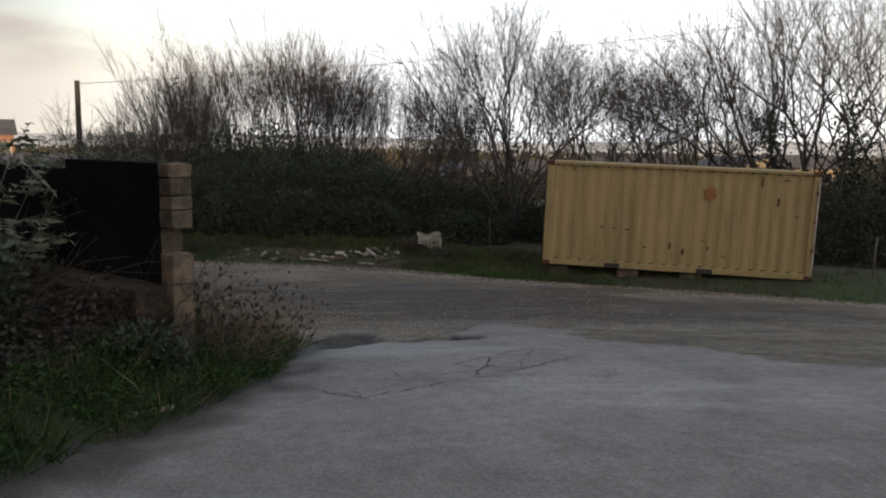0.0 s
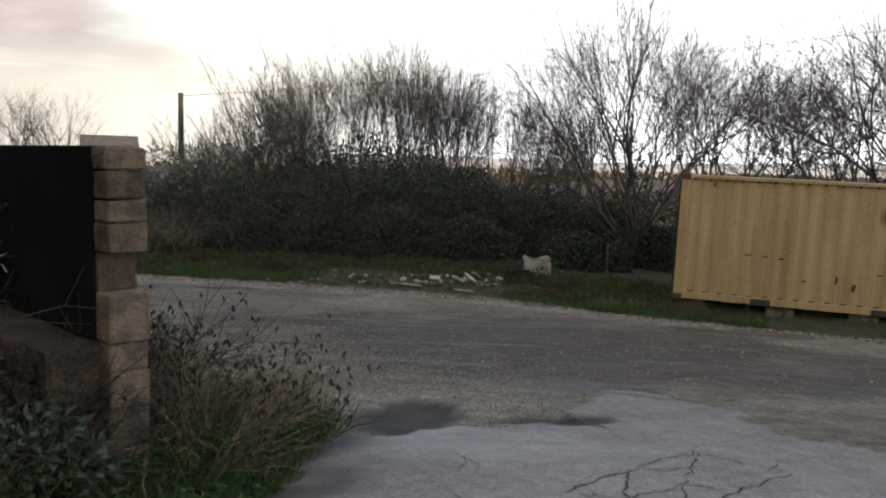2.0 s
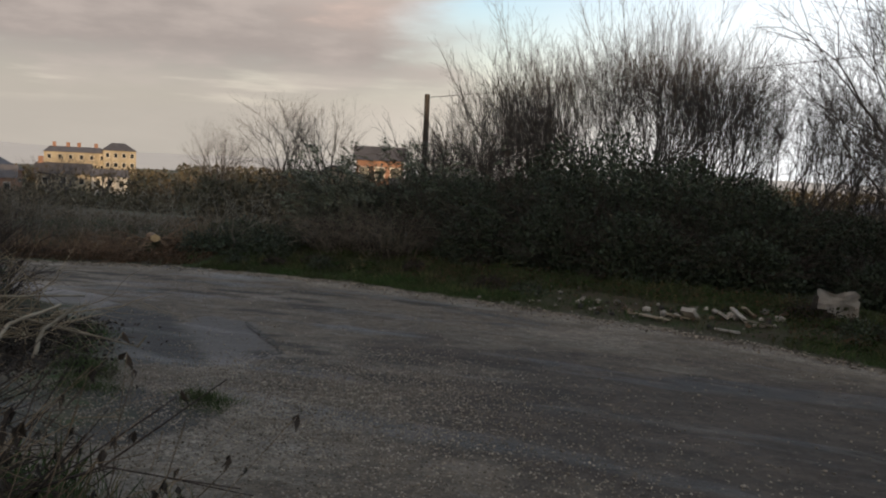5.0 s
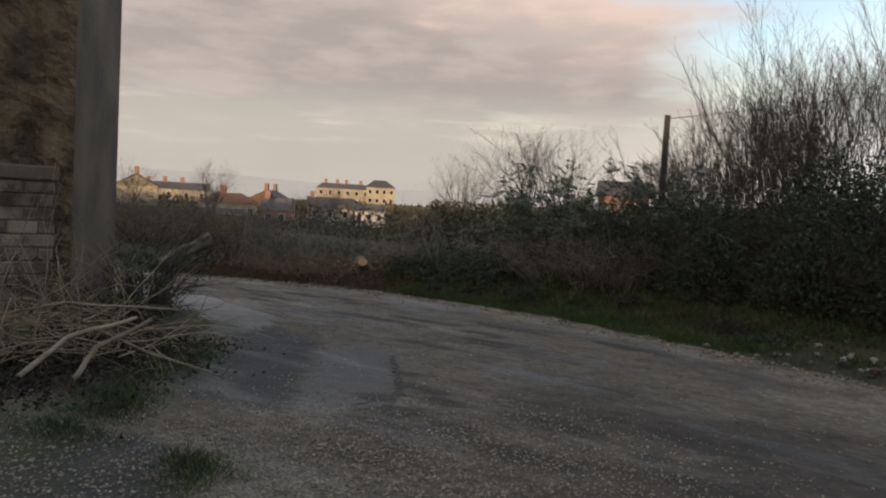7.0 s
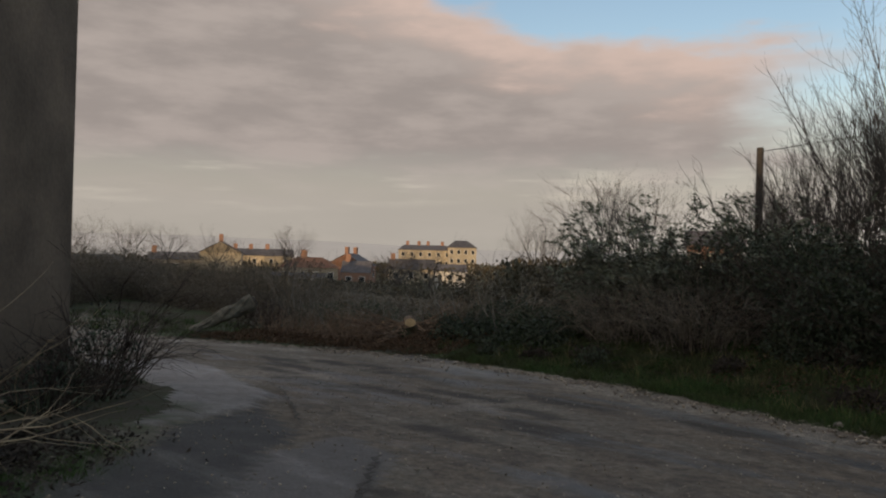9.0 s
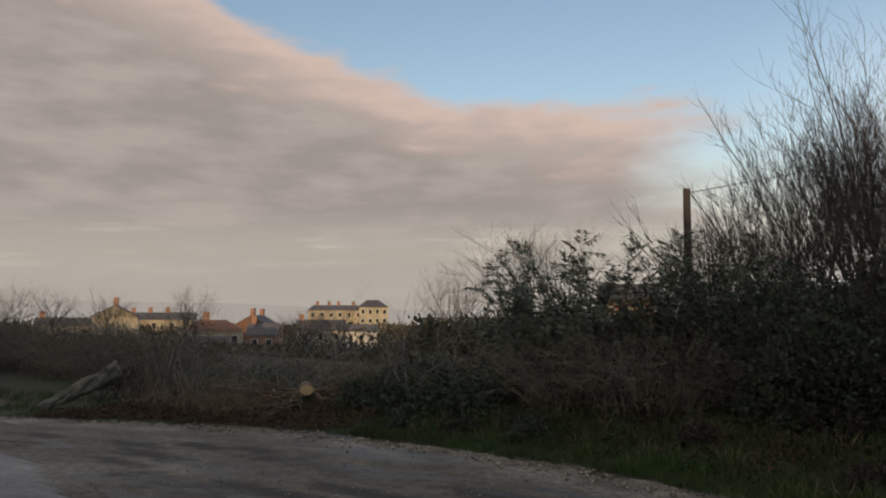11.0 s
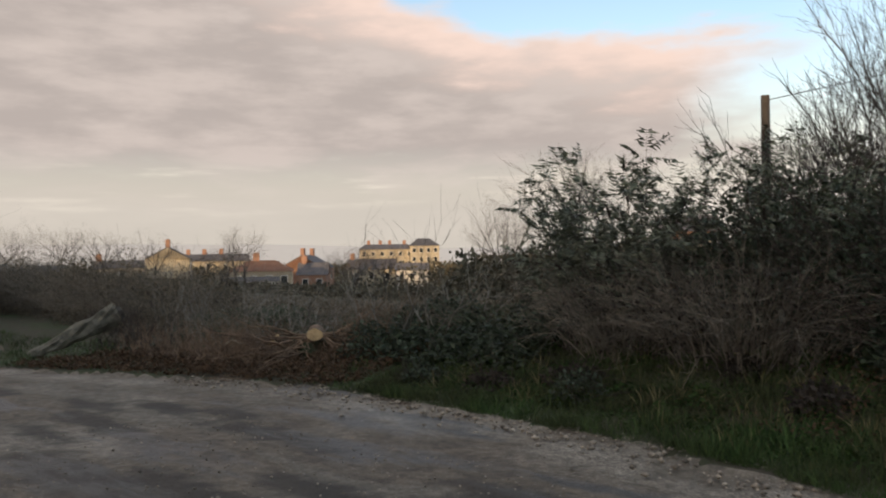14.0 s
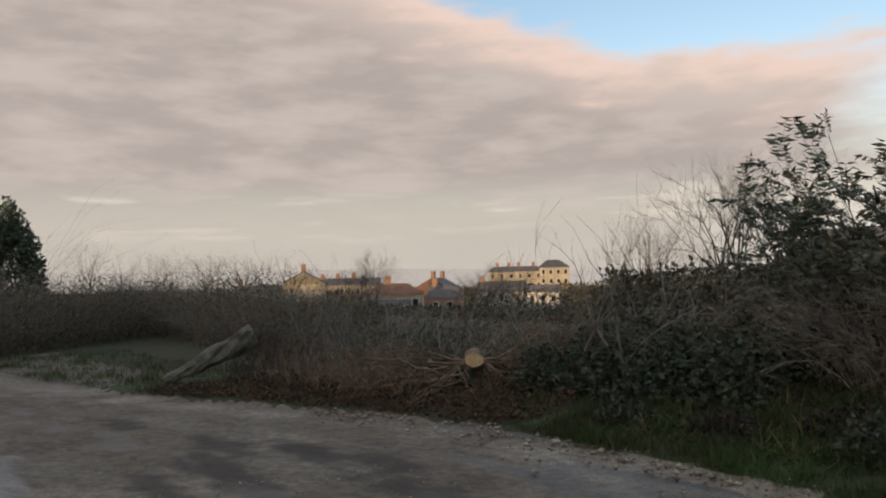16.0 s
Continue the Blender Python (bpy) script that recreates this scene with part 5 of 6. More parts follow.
M_CRACK = mat("crack_dirt", (0.1, 0.09, 0.08), second=(0.05, 0.045, 0.04), scale=20)
for i, (pts, w) in enumerate((([(-0.85, 2.85), (-0.6, 2.5), (-0.35, 2.33), (-0.1, 2.55), (0.51, 3.0), (0.92, 3.36), (1.2, 3.7), (1.61, 4.1)], 0.017), ([(1.61, 4.1), (1.4, 4.3), (1.17, 4.48), (0.95, 4.3), (0.71, 4.01), (0.5, 3.8), (0.32, 3.54)], 0.015), ([(0.51, 3.0), (0.5, 3.25), (0.62, 3.49), (0.71, 4.01)], 0.015), ([(0.32, 3.54), (0.62, 3.49), (0.92, 3.36)], 0.014), ([(0.62, 3.49), (0.95, 3.75), (1.05, 4.1), (1.17, 4.48)], 0.014), ([(0.95, 3.75), (1.2, 3.7)], 0.013), ([(0.92, 3.36), (0.95, 3.75)], 0.013), ([(-0.09, 2.98), (-0.14, 3.3)], 0.013), ([(1.05, 4.1), (1.4, 4.3)], 0.012), ([(0.71, 4.01), (1.05, 4.1)], 0.013), ([(-0.35, 2.33), (-0.45, 2.6)], 0.01), ([(0.51, 3.0), (1.0, 3.1)], 0.011), ([(-0.09, 2.98), (0.32, 3.2), (0.5, 3.25)], 0.009), ([(0.2, 5.85), (0.4, 5.6), (0.5, 5.3), (0.7, 5.05)], 0.03), ([(0.55, 6.6), (0.9, 6.5), (1.2, 6.35), (1.7, 6.1), (2.3, 5.6), (2.9, 4.7)], 0.022), ([(1.75, 5.3), (2.2, 5.0), (2.6, 4.8)], 0.012), ([(-5.1, 9.7), (-5.15, 10.15), (-5.6, 10.7), (-6.5, 11.5), (-7.2, 12.1)], 0.06), ([(-9.0, 12.4), (-10.0, 12.9), (-11.5, 13.6), (-12.5, 13.9)], 0.03))):
    crack(pts, w, i)
for i in range(16):
    rr = random.Random(100 + i)
    x, y, a = rr.uniform(-0.6, 1.7), rr.uniform(2.6, 4.6), rr.uniform(0, 6.28)
    pts = [(x, y)]
    for _ in range(3):
        a += rr.uniform(-0.7, 0.7)
        pts.append((pts[-1][0] + 0.16 * math.cos(a), pts[-1][1] + 0.16 * math.sin(a)))
    crack(pts, 0.007, 200 + i)


# ---- loose gravel, stones in their thousands ----
def gravel():
    pts = []
    def scatter(n, fx, fy, lo, hi):
        for _ in range(n):
            x, y = fx(), fy()
            pts.append((x, y, R.uniform(lo, hi)))
    for _ in range(2600):
        x = R.uniform(-18, 9)
        pts.append((x, float(verge_y(x)) - abs(R.gauss(0, 0.4)) + 0.25, R.choice((0.012, 0.016, 0.022, 0.03, 0.04))))
    scatter(15000, lambda: R.gauss(-3.7, 1.0), lambda: R.gauss(8.6, 1.3), 0.004, 0.014)
    scatter(4500, lambda: R.gauss(-0.7, 0.9), lambda: R.gauss(6.1, 0.8), 0.004, 0.013)
    scatter(4000, lambda: R.gauss(-2.0, 1.0), lambda: R.gauss(7.4, 0.9), 0.004, 0.013)
    scatter(900, lambda: R.gauss(-5.5, 1.0), lambda: R.gauss(7.6, 0.6), 0.004, 0.012)
    scatter(6500, lambda: R.uniform(-14, 6), lambda: R.uniform(6, 17), 0.006, 0.018)
    scatter(120, lambda: R.uniform(-1, 4), lambda: R.uniform(0, 5), 0.006, 0.014)
    P = np.array([p for p in pts if min(math.hypot((p[0] - h[0]) / h[2], (p[1] - h[1]) / h[3]) for h in POTHOLES) > 1.25])
    n = len(P)
    ico = np.array([(1, 0, 0), (-1, 0, 0), (0, 1, 0), (0, -1, 0), (0, 0, 1), (0, 0, -1)], float)
    T = np.array([(0, 2, 4), (2, 1, 4), (1, 3, 4), (3, 0, 4), (2, 0, 5), (1, 2, 5), (3, 1, 5), (0, 3, 5)])
    V = ico[None] * NR.uniform(0.6, 1.25, (n, 6, 1)) * P[:, 2][:, None, None] * np.array([1, 0.85, 0.6])
    a = NR.uniform(0, 6.28, n)
    c, s = np.cos(a)[:, None], np.sin(a)[:, None]
    V = np.stack([V[..., 0] * c - V[..., 1] * s, V[..., 0] * s + V[..., 1] * c, V[..., 2]], -1)
    V += np.stack([P[:, 0], P[:, 1], land(P[:, 0], P[:, 1]) - 0.02 + P[:, 2] * 0.25], -1)[:, None]
    F = (np.arange(n)[:, None, None] * 6 + T[None]).reshape(-1, 3)
    tagged(mesh("gravel", V.reshape(-1, 3), F, M_GRAVEL), "loose pale gravel strewn over the road and its edge", "gravel", kind="stuff")


M_GRAVEL = mat("gravel_stone", (0.37, 0.32, 0.26), second=(0.2, 0.168, 0.135), scale=12, island=0.5, bump=0)
gravel()


# ---- grass ----
def grass(name, X, Y, h, material, label, wid=0.03, lean=0.35):
    n = len(X)
    P = np.stack([X, Y, land(X, Y) - 0.01], 1)
    D = np.stack([NR.normal(size=n) * lean, NR.normal(size=n) * lean, np.ones(n)], 1)
    k = np.array([noise.noise((a * 2.1, b * 2.1, 11)) + 0.6 * noise.noise((a * 6, b * 6, 4)) for a, b in zip(X, Y)])
    V, F = leaves(P, D, h * np.clip(0.85 + 1.1 * k, 0.35, 2.0), wid, 0.12)
    tagged(mesh(name, V, F, material), label, "grass", kind="stuff")


def bank_points(n, x0, x1, v0, v1):
    x = NR.uniform(x0, x1, n)
    v = v0 + (v1 - v0) * NR.uniform(0, 1, n) ** 1.2
    k = np.array([noise.noise((a * 0.9, b * 1.3, 4)) for a, b in zip(x, v)])
    keep = k > NR.uniform(-0.6, 0.25, n)
    keep &= ~((x > -22.0) & (x < -15.9) & (NR.uniform(size=n) < 0.93))
    keep &= ~((x > -5.4) & (x < -0.4) & (v < 1.7) & (NR.uniform(size=n) < 0.8))
    return x[keep], (verge_y(x) + v + 0.12 * k)[keep]


gx, gy = bank_points(60000, -14.5, 4.5, 0.0, 3.2)
grass("verge_grass", gx, gy, 0.14, M_GRASS, "ragged green winter grass on the bank", 0.06)
gx, gy = bank_points(85000, -15, -3.5, 0.0, 2.8)
grass("bank_grass", gx, gy, 0.1, M_GRASS, "short green grass on the bank beside the stump", 0.05)
gx, gy = bank_points(7000, -10, 4.5, 0.2, 3.2)
grass("verge_straw", gx, gy, 0.17, M_STRAW, "dry straw-coloured grass on the bank", 0.035)
gx, gy = bank_points(26000, -34, -15, 0.0, 4.0)
grass("hedge_grass", gx, gy, 0.14, M_GRASS, "short grass and weeds under the hedge", 0.07)
gx = NR.uniform(2.5, 12, 7000)
grass("container_grass", gx, verge_y(gx) + NR.uniform(-0.1, 3.5, 7000), 0.13, M_GRASS, "short grass growing round the container", 0.07)


def tufts(name, n, x0, x1, v0, v1, h, material, label, blades=26):
    """Tussocks: blades that spring from one foot and arch outwards."""
    x, v = NR.uniform(x0, x1, n), NR.uniform(v0, v1, n)
    keep = ~((x > -5.0) & (x < 0.8) & (v < 1.8))
    x, v = x[keep], v[keep]
    n, y = len(x), verge_y(x) + v
    size = h * NR.uniform(0.5, 1.35, n)
    X = np.repeat(x, blades) + NR.normal(size=n * blades) * 0.05
    Y = np.repeat(y, blades) + NR.normal(size=n * blades) * 0.05
    P = np.stack([X, Y, land(X, Y) - 0.01], 1)
    D = np.stack([(X - np.repeat(x, blades)) * 9 + NR.normal(size=len(X)) * 0.2, (Y - np.repeat(y, blades)) * 9 + NR.normal(size=len(X)) * 0.2, np.ones(len(X))], 1)
    V, F = leaves(P, D, np.repeat(size, blades), 0.05, 0.3)
    tagged(mesh(name, V, F, material), label, "grass", kind="stuff")


tufts("bank_tussocks", 1900, -14.5, 4.5, 0.1, 3.0, 0.15, M_GRASS, "green grass tussocks on the bank")
tufts("straw_tussocks", 160, -14.5, 4.5, 0.6, 3.0, 0.2, M_STRAW, "dry straw-coloured tussocks on the bank", 18)


def near_points(n, x0, x1, y0, y1):
    x, y = NR.uniform(x0, x1, n), NR.uniform(y0, y1, n)
    k = np.array([noise.noise((a * 2.5, b * 2.5, 1)) for a, b in zip(x, y)])
    ok = inside(x - 0.08 - 0.1 * k, y, NEAR_GRASS) & (k > NR.uniform(-0.9, 0.1, n))
    return x[ok], y[ok]


gx, gy = near_points(42000, -5.2, -1.1, -2.0, 4.6)
grass("corner_grass", gx, gy, 0.22, M_LUSH_SHADE, "lush green grass at the corner of the tarmac", 0.035, 0.7)
gx, gy = near_points(9000, -3.8, -1.1, 4.0, 7.0)
grass("corner_grass", gx, gy, 0.2, M_GRASS, "green grass under the dry stalks", 0.04, 0.5)
gx, gy = near_points(1500, -4.0, -1.1, 0.0, 7.0)
grass("corner_straw", gx, gy, 0.3, M_STRAW, "dry grass among the green", 0.02, 0.5)
gx, gy = near_points(9000, -11, -3.5, 6.5, 12)
keep = (NR.uniform(size=len(gx)) < 0.25 + np.array([noise.noise((a * 1.2, b * 1.2, 7)) for a, b in zip(gx, gy)]))
grass("patch_grass", gx[keep], gy[keep], 0.07, M_GRASS, "low moss and grass at the edge of the tarmac", 0.09, 0.5)


def undergrowth(name, X, Y, h, leaf, material, label):
    """Broad leaves on short stems, heaped in low mounds."""
    k = np.array([noise.noise((a * 1.7, b * 1.7, 21)) + 0.5 * noise.noise((a * 5, b * 5, 8)) for a, b in zip(X, Y)])
    top = h * np.clip(0.75 + 1.3 * k, 0.15, 1.8)
    n = len(X)
    P = np.stack([X, Y, land(X, Y) + top * NR.uniform(0.1, 1.0, n) ** 0.6], 1)
    D = NR.normal(size=(n, 3)) * np.array([1, 1, 0.45]) + np.array([0, 0, 0.15])
    V, F = leaves(P, D, leaf, 0.5, 0.3)
    tagged(mesh(name, V, F, material), label, "weeds", kind="stuff")


gx, gy = near_points(52000, -5.2, -1.1, -2.0, 4.4)
undergrowth("corner_weeds", gx, gy, 0.2, 0.034, M_LUSH_SHADE, "lush dark green weeds heaped at the tarmac's edge")
gx, gy = near_points(16000, -5.6, -2.2, 0.5, 3.6)
undergrowth("corner_brambles", gx, gy, 0.5, 0.05, M_DEAD, "dark trailing brambles over the rubble at the corner")


def along(points, n, spread):
    i = NR.integers(0, len(points) - 1, n)
    t = NR.uniform(0, 1, n)
    P = np.array(points)
    q = P[i] + (P[i + 1] - P[i]) * t[:, None] + NR.normal(size=(n, 2)) * spread
    k = np.array([noise.noise((a * 2.6, b * 2.6, 31)) for a, b in q])
    q = q[k > NR.uniform(-0.7, 0.3, n)]
    return q[:, 0], q[:, 1]


EDGE_STRIP = [(-4.9, 7.6), (-5.4, 7.85), (-6.0, 8.3), (-6.6, 8.75), (-7.2, 9.4), (-8.2, 10.3)]
gx, gy = along(EDGE_STRIP, 9000, 0.16)
grass("edge_grass", gx, gy, 0.065, M_GRASS, "green grass strip along the edge of the tarmac patch", 0.08, 0.7)
gx, gy = along([(-3.85, 7.5), (-4.05, 7.8), (-4.2, 8.1)], 1300, 0.12)
grass("gravel_grass", gx, gy, 0.055, M_GRASS, "small green tuft growing in the gravel", 0.08, 0.7)
gx, gy = along([(-6.3, 7.6), (-7.2, 8.2), (-7.9, 9.0), (-8.8, 9.9)], 9000, 0.45)
undergrowth("pile_litter", gx, gy, 0.08, 0.05, M_DEAD, "dark twigs and dead leaves under the brushwood")
plank(-1.62, 1.75, 0.3, 0.05, 0.02, 40, 2, "pale splinter of wood at the tarmac's edge").name = "wood_scrap"
plank(-4.3, 0.9, 0.7, 0.07, 0.05, 30, 14, "pale broken timber lying in the grass").name = "wood_scrap"
plank(-4.4, 0.6, 0.5, 0.06, 0.04, 50, 10, "pale broken timber lying in the grass").name = "wood_scrap"


gx, gy = bank_points(30000, -13.5, 3.0, 0.5, 3.4)
undergrowth("bank_weeds", gx, gy, 0.12, 0.05, M_LUSH_SHADE, "low broad-leaved weeds among the bank grass")
gx, gy = bank_points(9000, -9.0, 3.0, 0.9, 3.0)
undergrowth("bank_litter", gx, gy, 0.16, 0.05, M_DOCK, "rust-brown withered dock and leaf litter on the bank")

gx = NR.uniform(-22.5, -14.9, 17000)
undergrowth("torn_litter", gx, verge_y(gx) + NR.uniform(0.05, 2.6, 17000), 0.16, 0.06, M_DOCK, "brown leaf litter and bark over the torn soil by the stump")
gx, gy = NR.uniform(-46, -11.5, 36000), NR.uniform(22.6, 33.0, 36000)
undergrowth("rough_scrub", gx, gy, 0.75, 0.11, M_HEDGE, "brown rough scrub on the falling ground behind the hedge")
gx = NR.uniform(-16.2, -12.5, 9000)
undergrowth("ivy_bank", gx, verge_y(gx) + NR.uniform(1.3, 3.6, 9000), 0.5, 0.09, M_LEAF, "dark ivy spreading over the bank beside the stump")

# withered weeds and low brambles scattered over the bank
for k in range(16):
    x = -13.5 + k * 0.95 + NR.uniform(-0.4, 0.4)
    if -4.2 < x < -0.6:
        continue
    y = float(verge_y(x)) + NR.uniform(0.9, 2.6)
    bramble(x, y, NR.uniform(0.25, 0.5), 0.3, NR.uniform(0.2, 0.4), n=420, leaf=0.06, canes=10, name="bank_weed", label="low withered weed clump in the bank grass", leafmat=M_DEAD if k % 3 else M_LEAF, stem=M_CANE, group="weeds on the bank")

# plain wall out of view, added to block sky light beside the start
side = box("wall_west", (0.3, 13.0, 9.0), pose(-5.9, -3.2, 4.6), M_RUBBLE, None, 0.02)
tagged(side, "unseen plain stone wall added to shade the corner", "wall", kind="structure")

# ---- town, far trees and hills ----
def gable_roof(bm, w, d, h, roof, o=0.3, hip=0.0):
    a = [bm.verts.new(p) for p in ((-w / 2 - o, -d / 2 - o, h), (w / 2 + o, -d / 2 - o, h), (w / 2 + o, d / 2 + o, h), (-w / 2 - o, d / 2 + o, h), (-w / 2 - o + hip, 0, h + roof), (w / 2 + o - hip, 0, h + roof))]
    for f in ((0, 1, 5, 4), (2, 3, 4, 5), (0, 3, 2, 1), (0, 4, 3), (1, 2, 5)):
        bm.faces.new([a[i] for i in f])


def house(x, y, w, d, eave, ridge, rz, wallmat=None, chim=1, wins=3, storeys=2, name="house", label="distant house with a slate roof in low sunlight", hip=0.0, roofmat=None):
    z = lz(x, y) - 0.5
    h = eave - z
    e = empty(name, x, y, z, label, "house", rz=rz, group="houses of the town")
    box("wall", (w, d, h), pose(0, 0, h / 2), wallmat or M_RENDER, e, 0)
    bm = bmesh.new()
    gable_roof(bm, w, d, h, ridge - eave, 0.35, hip)
    bm_done("roof", bm, roofmat or M_SLATE, e)
    if not hip:
        for s in (-1, 1):
            bm = bmesh.new()
            g = [bm.verts.new((s * (w / 2 + 0.37), q * d / 2, h)) for q in (-1, 1)] + [bm.verts.new((s * (w / 2 + 0.37), 0, h + ridge - eave - 0.15))]
            bm.faces.new(g)
            bmesh.ops.solidify(bm, geom=bm.faces[:], thickness=0.1)
            bm_done("gable", bm, wallmat or M_RENDER, e)
    for k in range(chim):
        cx = (-w / 2 + 0.8 + hip) if k == 0 else (w / 2 - 0.8 - hip) if k == 1 else (k - 2) * 3 - 2
        c = box("chimney", (1.0, 0.7, 1.7), pose(cx, 0, h + ridge - eave + 0.4), M_REDBRICK, e, 0.04)
    for fl in range(storeys):
        for k in range(wins):
            wz = h - 1.4 - fl * 2.8
            if wz < 0.8:
                continue
            f = box("window", (1.15, 0.1, 1.5), pose(-w / 2 + w * (k + 0.5) / wins, -d / 2 - 0.03, wz), M_FRAME, e, 0.02)
            box("pane", (0.9, 0.06, 1.25), pose(-w / 2 + w * (k + 0.5) / wins, -d / 2 - 0.07, wz), M_GLASSDARK, f, 0)
    return e


M_FRAME = mat("window_frame", (0.7, 0.66, 0.6), var=0.1, bump=0)
M_TILE = mat("red_tile", (0.22, 0.12, 0.085), var=0.25, scale=0.8)
house(-203, 171, 17, 11, 2.6, 4.3, 52, wins=6, storeys=3, chim=4, name="large_building", label="large pale three-storey building catching low sunlight", hip=2)
house(-193.5, 178.5, 9, 12, 3.6, 6.0, 52, wins=4, storeys=3, chim=0, name="large_building", label="tall pale block with a low hipped roof in sunlight", hip=3)
house(-118.5, 77.5, 9.5, 8, -1.5, 0.2, 57, wins=4, hip=3, roofmat=M_TILE, label="square brick house with a hipped tile roof in sunlight")
house(-114.5, 73.2, 8.0, 4, -3.0, -2.3, 57, M_FRAME, 0, 4, 1, "extension", "white low extension below the tile-roofed house", 0)
house(-131.8, 94.8, 7.5, 8, -1.4, 1.0, 130, M_REDBRICK, 2, 2, label="red brick house with a tall chimney in sunlight")
house(-127.0, 93.0, 5.0, 6, -2.6, -0.4, 50, M_REDBRICK, 1, 2, label="small brick house front catching the sun")
house(-148.5, 123.0, 10.5, 8, -2.4, 0.0, 50, M_RENDER, 1, 3, label="pale rendered house with a broad dark roof")
house(-141, 128.5, 7, 7, -2.6, -1.0, 50, M_FRAME, 0, 3, label="white rendered house beside taller buildings")
for k in range(4):
    house(-204 + k * 7.2, 103.5 + k * 0.9, 7.1, 8, -0.2, 1.6, 62, M_RENDER, 1, 2, label="terraced house of a long pale row in sunlight")
house(-134.5, 69.0, 6, 7, 0.6, 2.6, 152, M_RENDER, 1, 2, label="narrow gabled house catching low sunlight")
house(-163, 74, 14, 8, -1.2, 0.4, 65, M_RENDER, 1, 4, label="long low house with a dark roof among trees")
for x, y, w, eave, ridge, rz, m in ((-150, 52, 9, -2.0, -0.2, 70, M_RENDER), (-158, 45, 9, -1.8, 0.0, 75, M_RENDER), (-140, 44, 8, -2.2, -0.8, 160, M_RENDER), (-43.4, 69.5, 6, 0.2, 1.9, 120, M_RENDER), (-44.5, 80, 5, 2.6, 4.2, 30, M_REDBRICK), (-35, 74, 8, -0.8, 0.9, 30, M_RENDER), (4.0, 68, 7, 0.0, 1.5, 100, M_RENDER), (-3, 72, 9, -0.4, 0.9, 20, M_RENDER), (11, 80, 9, 0.2, 1.6, 10, M_RENDER), (24, 85, 10, 0.8, 2.4, 10, M_RENDER), (34, 80, 9, 0.8, 2.4, 100, M_RENDER), (46, 90, 10, 1.0, 2.6, 5, M_RENDER), (2.0, 58, 4, 0.0, 0.5, 15, M_FRAME)):
    house(x, y, w, 7, eave - (0.7 if x > -10 else 0), ridge - (0.7 if x > -10 else 0), rz, m, 0)


def far_tree(x, y, top, w, n=7, name="distant_tree", label="distant bare tree on the skyline", r=0.12):
    z = lz(x, y)
    segs, tips = [], []
    h = top - z
    grow(segs, tips, (x, y, z), np.array([0, 0, 1.0]), h * 0.4, r, 0, wob=0.04, rend=0.8)
    q = np.array(tips[-1][:3])
    for k in range(n):
        a = 6.28 * k / n
        grow(segs, tips, q - np.array([0, 0, NR.uniform(0, 0.2) * h]), unit(np.array([math.cos(a) * w, math.sin(a) * w, 0.9])), h * 0.38, r * 0.5, 3, spread=0.45, up=0.15, kids=4, steps=3, wob=0.12, rend=0.45)
    plant(name, segs, label, "tree", x, y, z, thick=0.06, group="far trees")


for x, y, top, w in ((-154, 38, 8.5, 0.7), (-167, 52, 7.4, 0.8), (-171, 56, 7.6, 0.7), (-121, 47.5, 5.0, 0.8), (-126, 51, 4.6, 0.7), (-100, 46, 3.6, 0.8), (-95, 50, 3.4, 0.8), (-98, 62, 3.4, 0.35), (-103, 66, 3.6, 0.35), (-108, 88, 1.6, 0.7), (-100, 82, 1.4, 0.7), (-52.4, 63, 4.8, 0.5), (-50.4, 61, 4.2, 0.6), (-54.5, 66, 4.0, 0.6), (-32.6, 46.5, 5.2, 0.35), (-31.2, 45.8, 5.6, 0.3), (-30.0, 47.5, 5.0, 0.35), (-28.5, 46, 4.4, 0.5), (-20, 44, 4.0, 0.5), (-40, 56, 2.5, 0.7), (-60, 56, 1.8, 0.8), (-70, 60, 1.6, 0.8), (-66, 44, 1.4, 0.8)):
    far_tree(x, y, top, w)
bramble(-67.6, 18.4, 2.3, 2.3, 10.3, n=9000, name="conifer", leaf=0.3, label="tall dense dark green conifer", canes=40, group="", base=-2.6)


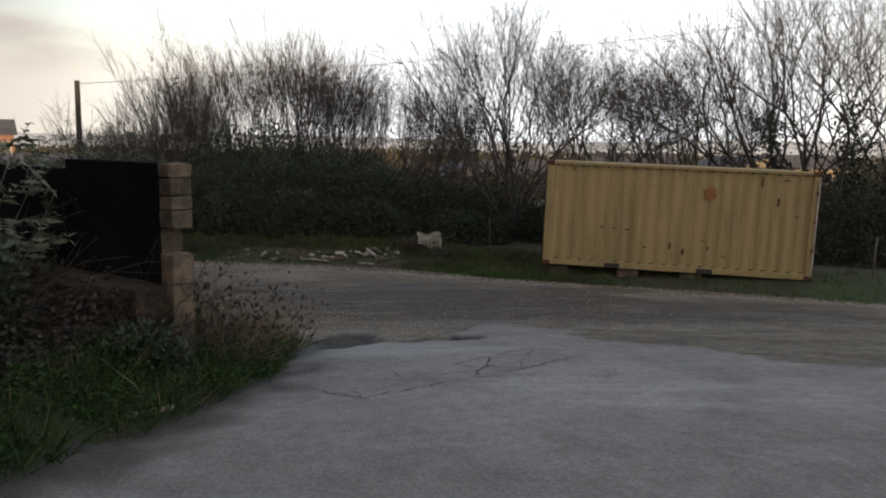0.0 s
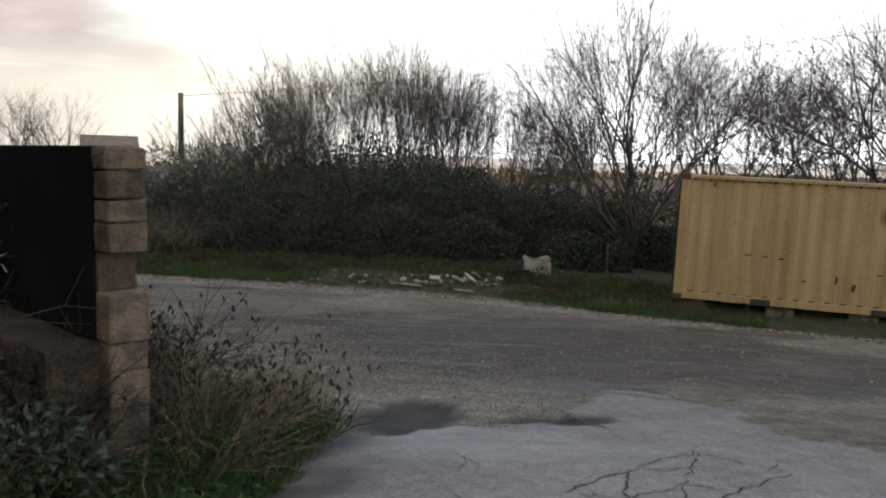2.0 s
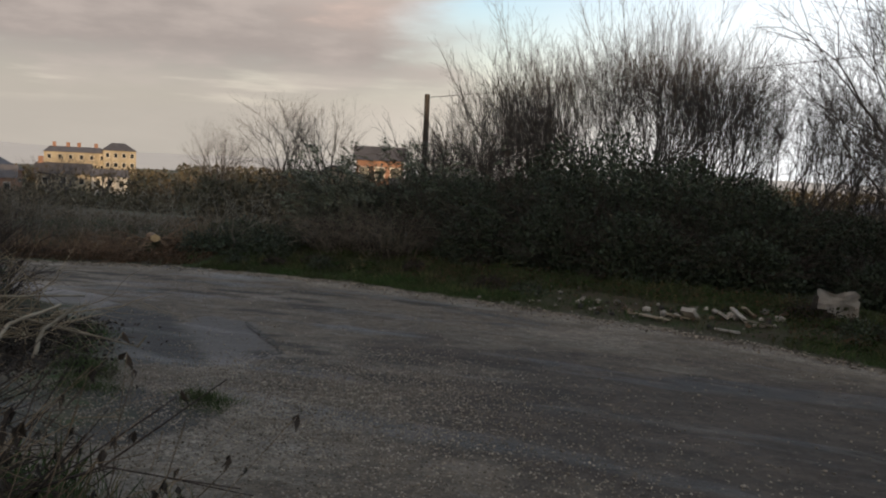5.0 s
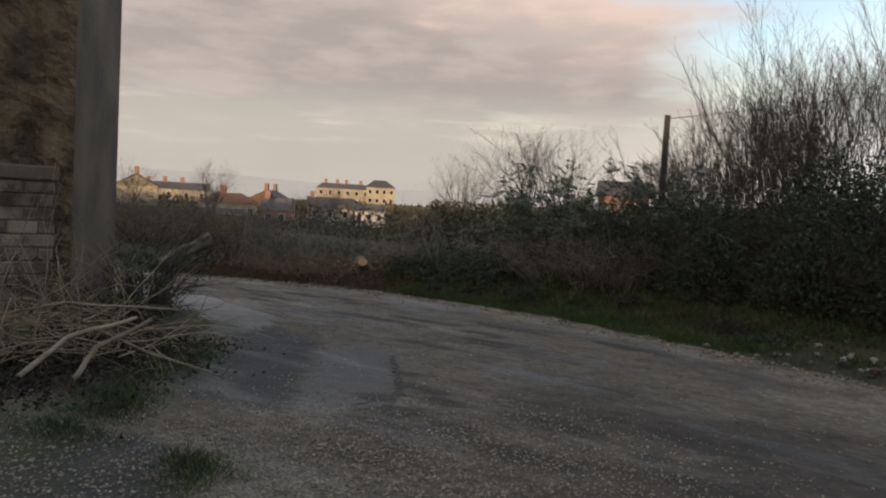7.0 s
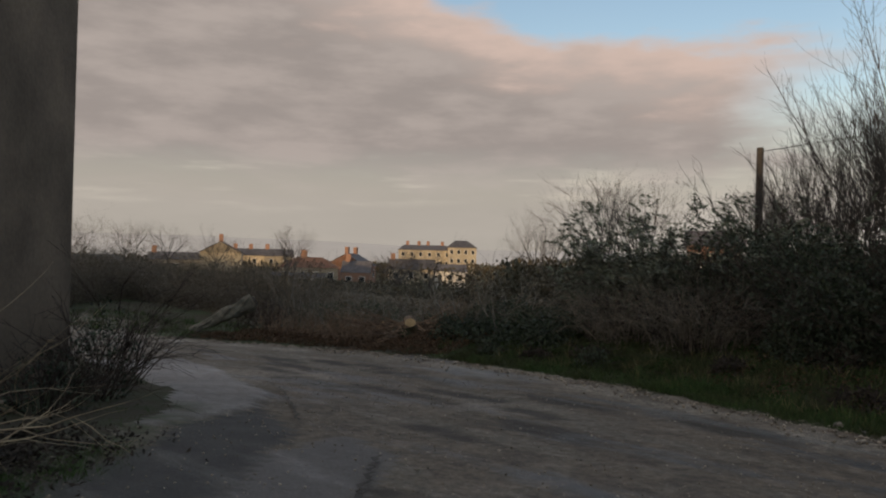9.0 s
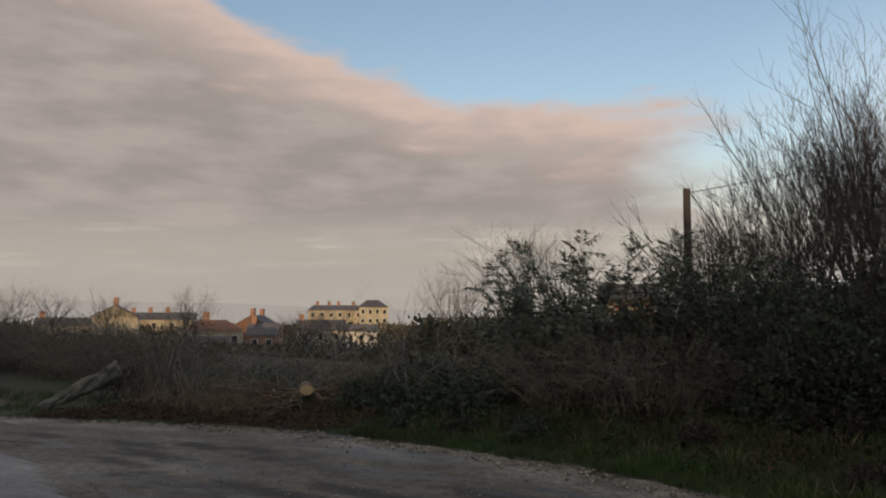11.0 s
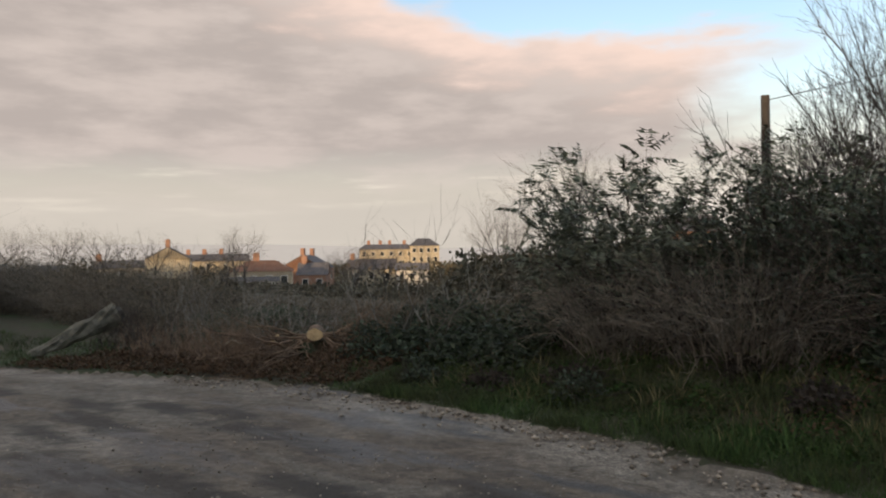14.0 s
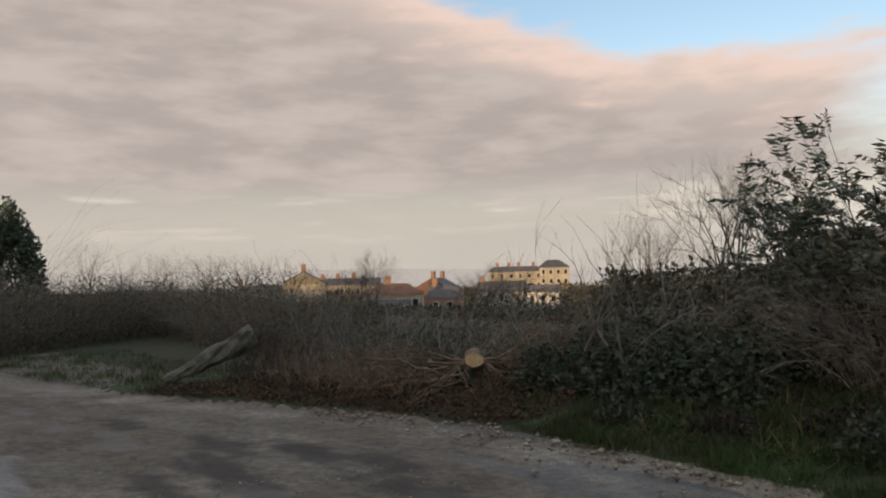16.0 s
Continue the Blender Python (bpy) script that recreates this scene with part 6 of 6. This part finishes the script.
# rough ground between the hedge and the town: thickets seen as one dark mass
def thicket(n, d0, d1, a0, a1, name, label):
    d = d0 + (d1 - d0) * NR.uniform(0, 1, n)
    a = NR.uniform(a0, a1, n) * math.pi / 180
    x, y = -5 - np.sin(a) * d, 8 + np.cos(a) * d
    k = np.array([noise.noise((p * 0.09, q * 0.09, 3)) + 0.5 * noise.noise((p * 0.3, q * 0.3, 6)) for p, q in zip(x, y)])
    ok = (y - verge_y(x) > 9) & (k > -0.35)
    x, y, k, d = x[ok], y[ok], k[ok], d[ok]
    g = land(x, y)
    top = np.where(d > 165, -1.8, np.where(d > 100, -4.6, np.where(d > 55, -3.2, 0.2))) + np.where(d > 55, 1.4, 2.0) * k + 2.6 * (d > 55) * (a[ok] < radians(44))
    P = np.stack([x, y, g + NR.uniform(0, 1, len(x)) ** 0.6 * np.clip(top - g, 0.8, 11)], 1)
    V, F = leaves(P, NR.normal(size=(len(x), 3)) + np.array([0, 0, 0.7]), 0.12 + 0.0042 * d, 0.6)
    tagged(mesh(name, V, F, M_THICKET), label, "scrub", kind="stuff")


M_THICKET = mat("far_scrub", (0.075, 0.075, 0.05), second=(0.11, 0.085, 0.06), scale=0.06, bump=0, island=0.4)
thicket(120000, 55, 240, -35, 92, "thicket", "far scrub and thickets between the hedge and the town")
thicket(60000, 26, 54, -75, 42, "scrub", "dark scrub on the falling ground behind the shrubs")


def hills():
    V, F = [], []
    az = np.linspace(-75, 130, 206)
    for i, a in enumerate(az):
        r = radians(a)
        t = 12 + 13 * smooth01((a - 45) / 30) + 6 * noise.noise((a * 0.06, 0, 0)) + 2.0 * noise.noise((a * 0.5, 3, 0)) + 4 * smooth01((-a) / 30)
        for rad, z in ((1000, -14), (1350, float(t)), (1700, -20)):
            V.append((-math.sin(r) * rad, math.cos(r) * rad, z))
        if i:
            k = 3 * i
            F += [(k - 3, k, k + 1, k - 2), (k - 2, k + 1, k + 2, k - 1)]
    tagged(mesh("backdrop_hills", V, F, M_HAZE_HILL, smooth=True), "low hills on the horizon, haze put in as a glow", "hills", kind="structure")


M_HAZE_HILL = mat("far_hill_haze", (0.08, 0.078, 0.076), second=(0.06, 0.06, 0.06), scale=0.01, fine=0.05, bump=0)
# the emission stands in for haze over the far hills
M_HAZE_HILL.node_tree.nodes["Principled BSDF"].inputs["Emission Color"].default_value = (0.3, 0.265, 0.235, 1)
M_HAZE_HILL.node_tree.nodes["Principled BSDF"].inputs["Emission Strength"].default_value = 1.2
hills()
